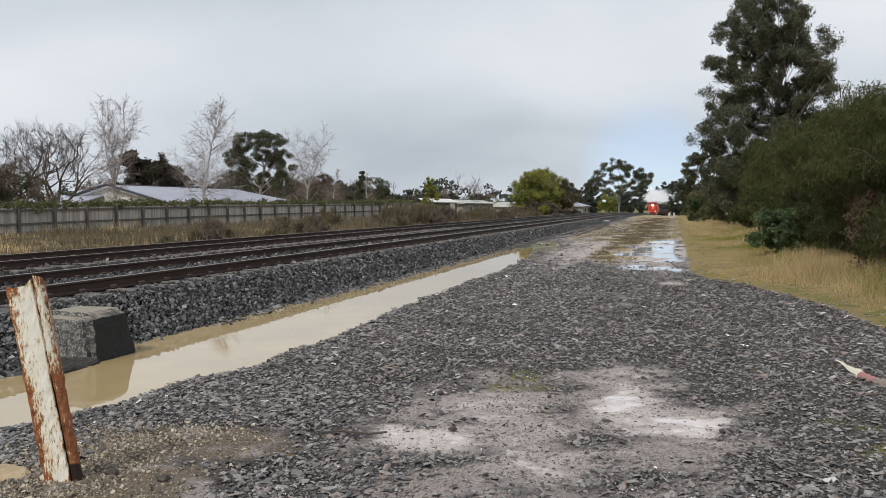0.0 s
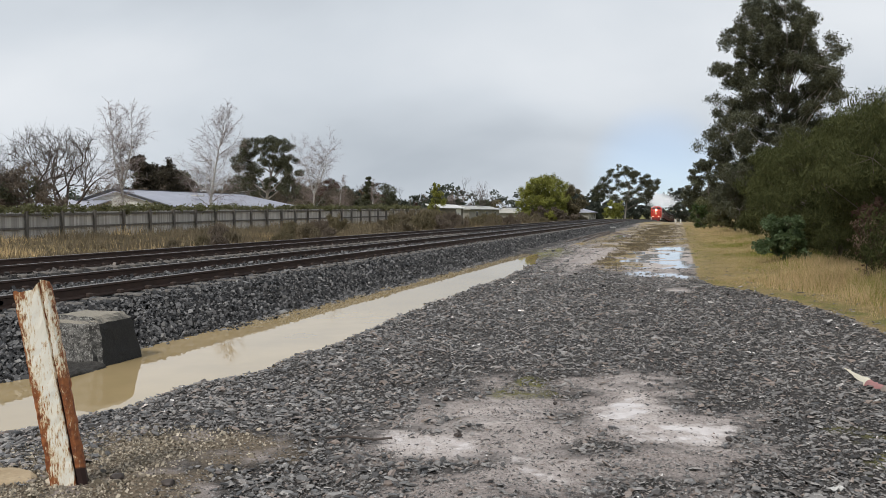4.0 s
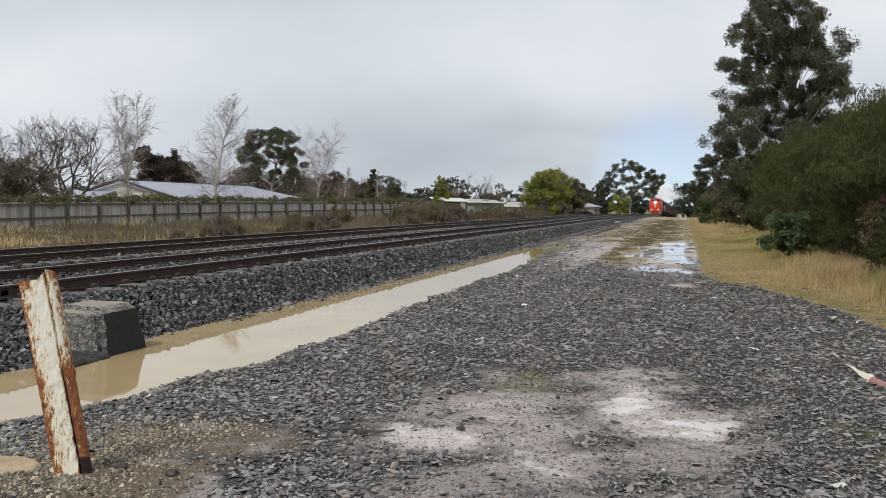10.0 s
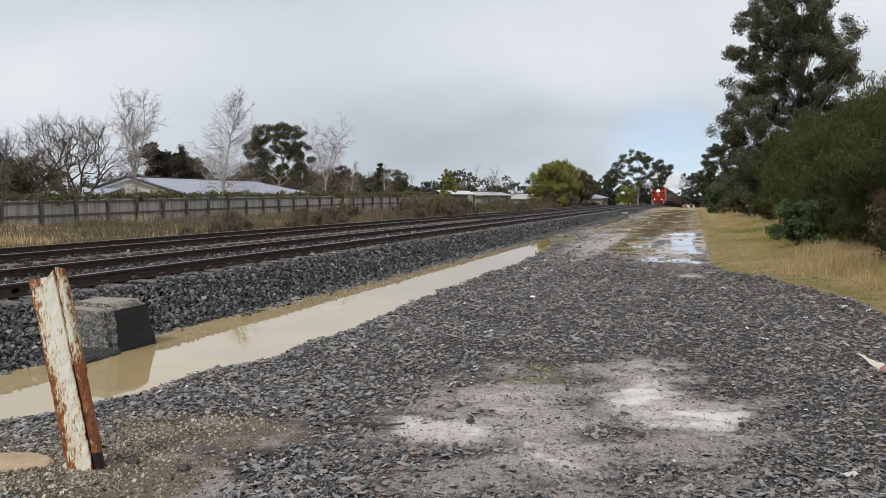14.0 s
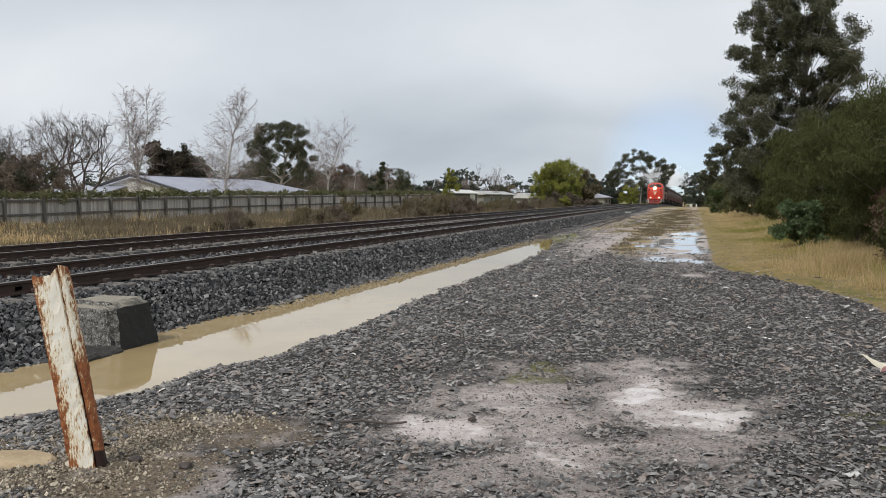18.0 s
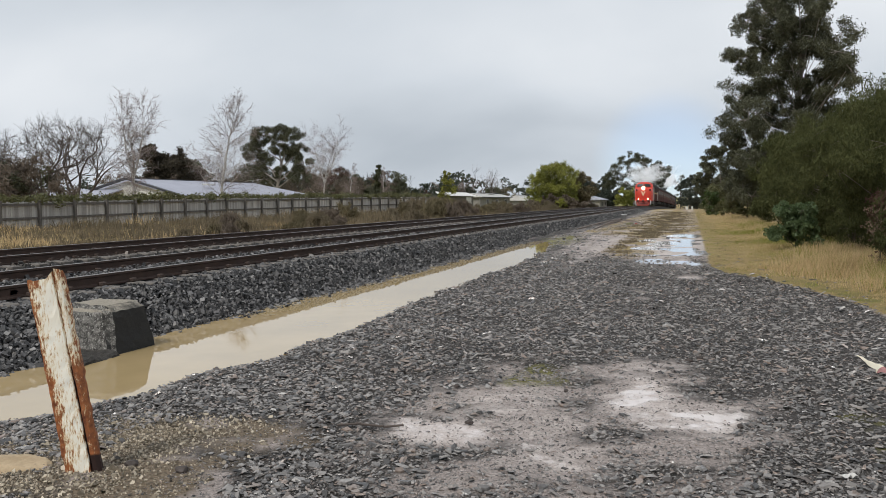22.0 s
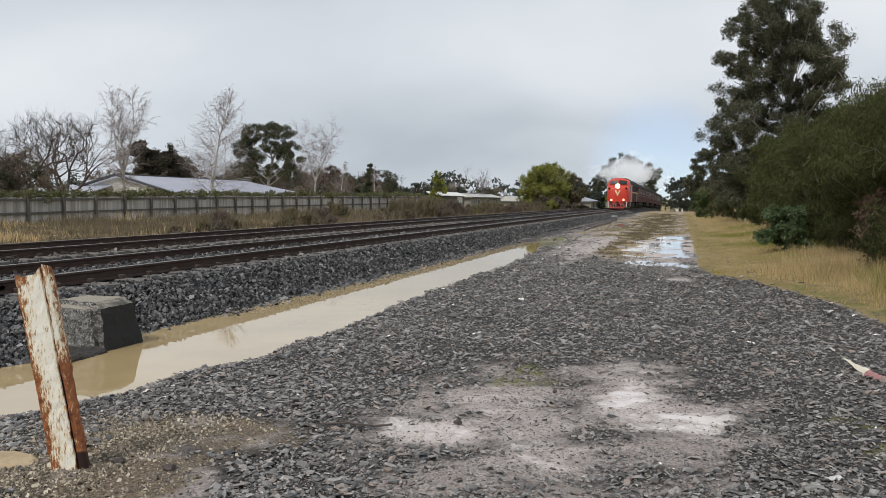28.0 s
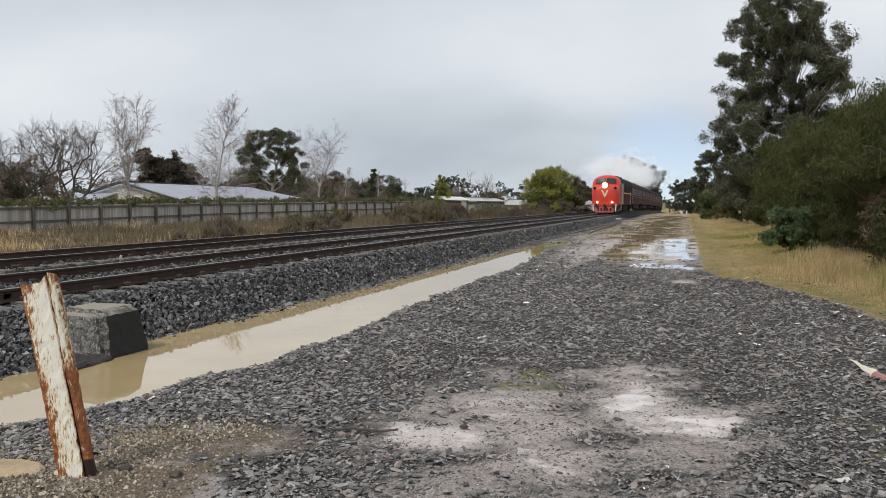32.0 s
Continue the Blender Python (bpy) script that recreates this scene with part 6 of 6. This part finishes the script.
def build_loco():
    lo = thing("diesel_locomotive", "bright red diesel locomotive with pale chevron and lit headlamp", "locomotive")
    W, B = 1.46, 0.95
    nose = [(0.0, body_ring(0.95, B + 0.15, 2.75, 0.55)), (0.12, body_ring(1.18, B + 0.05, 2.95, 0.55)), (0.4, body_ring(1.34, B, 3.06, 0.55)), (0.95, body_ring(1.44, B, 3.16, 0.55)),
            (1.15, body_ring(1.46, B, 3.24, 0.55)), (1.5, body_ring(1.455, B, 3.88, 0.7)), (1.75, body_ring(W, B, 4.05, 0.8)), (2.3, body_ring(W, B, 4.14, 0.85)), (4.0, body_ring(W, B, 4.14, 0.85))]
    part("nose", loft(bmesh.new(), nose), T_RED, lo, "glossy red cab and nose", True)
    part("body_side", loft(bmesh.new(), [(4.0, body_ring(W - 0.01, B, 4.12, 0.85)), (18.4, body_ring(W - 0.01, B, 4.12, 0.85))]), T_MAROON, lo, "dark red body side")
    part("roof", roof_loft(2.6, 18.4, W, 4.14, 0.85), T_BLACK, lo, "sooty dark roof")
    for k in range(3):
        part("roof_fan", rod(bmesh.new(), (0, 9 + k * 2.6, 4.05), (0, 9 + k * 2.6, 4.3), 0.6, 0.55, 16), T_BLACK, lo)
    # windscreen: two raked panes
    for s in (-1, 1):
        bm = bmesh.new()
        pts = [(s * 0.07, 1.12, 3.30), (s * 1.12, 1.20, 3.26), (s * 1.05, 1.50, 3.74), (s * 0.07, 1.42, 3.84)]
        vs = [bm.verts.new((x, y - 0.045, z)) for x, y, z in pts]
        ws = [bm.verts.new((x, y + 0.12, z)) for x, y, z in pts]
        bm.faces.new(vs)
        bm.faces.new(ws[::-1])
        for i in range(4):
            bm.faces.new((vs[i], ws[i], ws[(i + 1) % 4], vs[(i + 1) % 4]))
        bmesh.ops.recalc_face_normals(bm, faces=bm.faces)
        part("windscreen", bm, T_GLASS, lo, "dark windscreen pane")
        part("marker_lamp", rod(bmesh.new(), (s * 0.78, -0.10, 1.22), (s * 0.78, 0.1, 1.22), 0.12, 0.12, 12), T_LAMP2, lo, "small lit marker lamp")
        part("nose_vent", rod(bmesh.new(), (s * 1.08, 0.06, 2.72), (s * 1.08, 0.3, 2.72), 0.15, 0.15, 12), T_BLACK, lo, "round dark classification lamp")
        part("cab_door", box(bmesh.new(), s * W - 0.02, s * W + 0.025, 3.1, 3.8, 1.1, 3.1), T_GREY, lo, "grey cab door")
        part("cab_window", box(bmesh.new(), s * W - 0.02, s * W + 0.02, 2.0, 2.85, 2.5, 3.15), T_GLASS, lo)
        part("cab_panel", box(bmesh.new(), s * W - 0.02, s * W + 0.015, 3.95, 5.9, 1.0, 3.3), T_GREY, lo, "grey side panel")
        for k in range(6):
            y = 6.6 + k * 1.95
            gr = part("side_grille", box(bmesh.new(), s * W - 0.04, s * W + 0.012, y, y + 1.5, 2.45, 3.2), T_BLACK, lo, "dark louvred grille")
            for q in range(4):
                part("louvre", box(bmesh.new(), s * W + 0.012, s * W + 0.035, y + 0.04, y + 1.46, 2.55 + q * 0.16, 2.61 + q * 0.16), T_MAROON, gr)
        part("side_stripe", box(bmesh.new(), s * W - 0.03, s * W + 0.012, 6.0, 18.3, 2.22, 2.34), T_YELLOW, lo, "thin yellow lining")
        for k in range(4):
            part("handrail", rod(bmesh.new(), (s * (W + 0.06), 3.0 + 0.9 * (k % 2) + 12 * (k // 2), 1.0), (s * (W + 0.06), 3.0 + 0.9 * (k % 2) + 12 * (k // 2), 2.6), 0.02, 0.02, 6), M_WHITE, lo, "pale handrail")
        part("step", box(bmesh.new(), s * W - 0.35, s * W, 3.0, 3.9, 0.35, 0.9, 0.02), T_GREY, lo)
        part("buffer", rod(bmesh.new(), (s * 0.85, -0.35, 0.98), (s * 0.85, 0.15, 0.98), 0.16, 0.12, 12), T_STEEL, lo)
        part("pilot_brace", rod(bmesh.new(), (s * 1.2, -0.15, 1.0), (s * 1.15, -0.22, 0.25), 0.06, 0.06, 6), M_WHITE, lo, "pale upright brace")
    # headlamp
    hl = part("headlamp_housing", rod(bmesh.new(), (0, 0.02, 3.02), (0, 0.8, 3.06), 0.34, 0.36, 20), T_RED, lo)
    part("headlamp", rod(bmesh.new(), (0, -0.01, 3.02), (0, 0.03, 3.02), 0.29, 0.29, 20), T_LAMP, hl, "brightly lit warm headlamp")
    # chevron
    for s in (-1, 1):
        bm = bmesh.new()
        pts = [(s * 0.36, 2.48), (s * 0.19, 2.48), (s * 0.0, 2.05), (s * 0.0, 1.70)]
        if s < 0:
            pts = pts[::-1]
        vs = [bm.verts.new((x, -0.045 + 0.04 * abs(x), z)) for x, z in pts]
        ws = [bm.verts.new((v.co.x, 0.14, v.co.z)) for v in vs]
        bm.faces.new(vs)
        for i in range(4):
            bm.faces.new((vs[i], ws[i], ws[(i + 1) % 4], vs[(i + 1) % 4]))
        bmesh.ops.recalc_face_normals(bm, faces=bm.faces)
        part("chevron_stroke", bm, M_CREAM, lo, "cream painted chevron stroke")
    # pilot and beam
    part("buffer_beam", box(bmesh.new(), -1.35, 1.35, -0.08, 0.3, 0.82, 1.12, 0.03), T_RED, lo)
    bm = bmesh.new()
    vs = [(-1.25, 0.0, 0.82), (1.25, 0.0, 0.82), (0.9, -0.35, 0.2), (-0.9, -0.35, 0.2)]
    quad_solid(bm, vs, 0.10)
    part("cowcatcher", bm, T_DULLRED, lo, "red slatted cowcatcher")
    for k in range(5):
        part("pilot_slot", box(bmesh.new(), -0.72 + k * 0.32, -0.60 + k * 0.32, -0.34, -0.05, 0.32, 0.62), T_BLACK, lo)
    part("coupler", box(bmesh.new(), -0.14, 0.14, -0.55, 0.0, 0.82, 1.04, 0.03), T_STEEL, lo)
    part("fuel_tank", box(bmesh.new(), -1.3, 1.3, 7.2, 11.2, 0.3, 0.95, 0.08), T_BLACK, lo)
    bogie(lo, 3.6, 3)
    bogie(lo, 14.9, 3)
    return lo


def build_carriage(label):
    ca = thing("carriage", label, "carriage", group="carriages of the train")
    W, L = 1.46, 20.5
    part("body", loft(bmesh.new(), [(0.0, body_ring(W, 1.0, 4.0, 0.75)), (L, body_ring(W, 1.0, 4.0, 0.75))]), T_MAROON, ca, "dark maroon timber body")
    part("roof", roof_loft(-0.1, L + 0.1, W, 4.02, 0.76), T_BLACK, ca, "sooty arched roof")
    for s in (-1, 1):
        for k in range(9):
            y = 1.7 + k * 1.95
            w = part("window", box(bmesh.new(), s * W - 0.05, s * W + 0.012, y, y + 1.25, 2.2, 3.05), M_FRAME, ca, "brown window frame")
            part("pane", box(bmesh.new(), s * W - 0.02, s * W + 0.02, y + 0.08, y + 1.17, 2.28, 2.97), T_GLASS, w)
        for y in (0.3, L - 1.1):
            part("door", box(bmesh.new(), s * W - 0.05, s * W + 0.018, y, y + 0.8, 1.05, 3.05), M_FRAME, ca, "brown end door")
        part("waist_rail", box(bmesh.new(), s * W - 0.05, s * W + 0.025, 0.0, L, 1.95, 2.05), M_FRAME, ca)
    for k in range(6):
        part("roof_vent", box(bmesh.new(), -0.2, 0.2, 1.6 + k * 3.4, 2.1 + k * 3.4, 3.98, 4.18, 0.03), T_BLACK, ca)
    part("underframe", box(bmesh.new(), -1.2, 1.2, 5.5, L - 5.5, 0.45, 1.0, 0.05), T_BLACK, ca)
    part("gangway", box(bmesh.new(), -0.6, 0.6, L, L + 0.55, 1.1, 3.3, 0.05), T_BLACK, ca)
    bogie(ca, 3.0, 2, 0.44, 2.2)
    bogie(ca, L - 3.0, 2, 0.44, 2.2)
    return ca


def steam_mat():
    """Droplets that scatter the light from above alike on every side."""
    m = Mat("steam", 1.0, 0, 0.0)
    N = m.t.nodes.new
    both = N("ShaderNodeAddShader")
    for k, (kind, z) in enumerate((("ShaderNodeBsdfDiffuse", 1.0), ("ShaderNodeBsdfTranslucent", -1.0))):
        sh, up = N(kind), N("ShaderNodeCombineXYZ")
        sh.inputs[0].default_value = (0.80, 0.80, 0.81, 1)
        up.inputs[2].default_value = z
        m.link(up.outputs[0], sh.inputs["Normal"])
        m.link(sh.outputs[0], both.inputs[k])
    m.link(both.outputs[0], m.t.nodes["Material Output"].inputs["Surface"])
    return m.m


def build_steam():
    """Steam in drifting rigid puffs, each a cloud of fine white flecks that thins outwards."""
    rng = np.random.default_rng(90)
    mat = steam_mat()
    plume = thing("steam_plume", "white steam drifting back over the train", "steam")
    shapes = []
    for k in range(6):
        n = 3600
        c = rng.normal(0, 0.42, (7, 3))
        V, F = leaves(rng, c, rng.uniform(0.3, 0.65, 7), n // 7, 0.0165, 0.9, 1.2)
        shapes.append(raw_mesh("puff", V, F, mat))
    out = []
    for k in range(58):
        t = (k + rng.random()) / 58
        y = 11 + 100 * t
        r = 1.25 + 1.6 * math.sin(math.pi * min(1, 0.15 + t * 0.85)) * rng.uniform(0.6, 1.1)
        x = rng.normal(0.1 - 1.4 * (1 - t), 1.0)
        z = 5.0 + 2.2 * math.sin(math.pi * min(1.0, t * 0.8 + 0.1)) * rng.uniform(0.1, 1.1)
        ob = shared("puff", shapes[k % 6], plume)
        ob.scale = (r, r * 1.5, r * 0.8)
        out.append((ob, x, y, z, rng.uniform(0, 6.28), rng.uniform(0, 360)))
    return plume, out


def build_engine():
    """The steam engine at the tail, seen end on as a dark shape: tender first, then cab and boiler."""
    en = thing("steam_locomotive", "black steam locomotive at the tail of the train", "locomotive")
    part("tender", box(bmesh.new(), -1.42, 1.42, 0.3, 7.6, 0.95, 3.3, 0.12), T_BLACK, en)
    part("coal", box(bmesh.new(), -1.2, 1.2, 1.5, 6.8, 3.2, 3.7, 0.3), T_BLACK, en, "heap of black coal")
    part("cab", loft(bmesh.new(), [(8.0, body_ring(1.42, 1.0, 4.1, 0.6)), (10.2, body_ring(1.42, 1.0, 4.1, 0.6))]), T_BLACK, en)
    part("boiler", rod(bmesh.new(), (0, 10.2, 2.7), (0, 18.6, 2.6), 0.95, 0.82, 20), T_BLACK, en)
    part("chimney", rod(bmesh.new(), (0, 17.6, 3.3), (0, 17.6, 4.25), 0.3, 0.36, 14), T_BLACK, en)
    part("dome", rod(bmesh.new(), (0, 13.8, 3.4), (0, 13.8, 4.05), 0.4, 0.3, 14), T_BLACK, en)
    part("running_board", box(bmesh.new(), -1.4, 1.4, 10.2, 18.8, 1.45, 1.55), T_RED, en, "red-edged running board")
    part("underframe", box(bmesh.new(), -1.0, 1.0, 0.0, 18.8, 0.8, 1.1), T_BLACK, en)
    bogie(en, 2.3, 2, 0.44, 1.9)
    bogie(en, 5.9, 2, 0.44, 1.9)
    bogie(en, 13.2, 4, 0.72, 1.6)
    return en


M_CREAM = paint("cream_paint", (0.80, 0.68, 0.42), 0.4, 0.1)
M_FRAME = paint("brown_frame", (0.10, 0.04, 0.025), 0.4, 0.3)
LOCO = build_loco()
n_loco = len(WHEELSETS)
CARS = [build_carriage("dark maroon timber passenger carriage with arched roof")]
CAR_WHEELS = WHEELSETS[n_loco:]
for _ in range(3):
    c = copy_thing(CARS[0], Matrix())
    CARS.append(c)
    for bg in c.children:
        if bg.name.startswith("bogie"):
            for w in bg.children:
                WHEELSETS.append((w, w.matrix_basis.translation.y, 0.44))
ENGINE = build_engine()
PLUME, PUFFS = build_steam()


def head_y(t):
    """How far off the train's front stands."""
    return 248.0 - 4.85 * t - 0.0065 * t * t


def on_track(y, z=RAIL_Z):
    s = float(track_x(y + 0.5) - track_x(y - 0.5))
    return pose(float(track_x(y)), y, z - float(drop(y)), 0, 0, -math.degrees(math.atan(s)))


def along(y0, length):
    """The pose of a vehicle whose two ends both stand on the line."""
    x0, x1 = float(track_x(y0)), float(track_x(y0 + length))
    fall = float(drop(y0 + length) - drop(y0))
    return pose(x0, y0, RAIL_Z - float(drop(y0)), -math.degrees(math.atan2(fall, length)), 0, -math.degrees(math.atan2(x1 - x0, length)))


def motions():
    times = [k * 1.0 for k in range(33)]
    walk(LOCO, [(t, along(head_y(t), 18.4)) for t in times])
    for k, c in enumerate(CARS):
        walk(c, [(t, along(head_y(t) + 19.1 + k * 21.1, 20.5)) for t in times])
    walk(ENGINE, [(t, along(head_y(t) + 19.1 + 4 * 21.1, 18.8)) for t in times])
    walk(PLUME, [(t, on_track(head_y(t))) for t in times])
    for ob, x, y, z, ph, rz in PUFFS:
        walk(ob, [(t, pose(x + 0.8 * math.sin(ph + t * 0.35), y + 1.5 * math.sin(ph * 2 + t * 0.3), z + 0.5 * math.sin(ph * 3 + t * 0.4), 0, 0, rz + t * 3)) for t in range(0, 33, 2)])
    step = 5 / 30
    ticks = [k * step for k in range(int(32 / step) + 1)]
    for w, y, r in WHEELSETS:
        walk(w, [(t, Matrix.Translation((0, y, r)) @ Matrix.Rotation((head_y(0) - head_y(t)) / r, 4, "X")) for t in ticks])


motions()
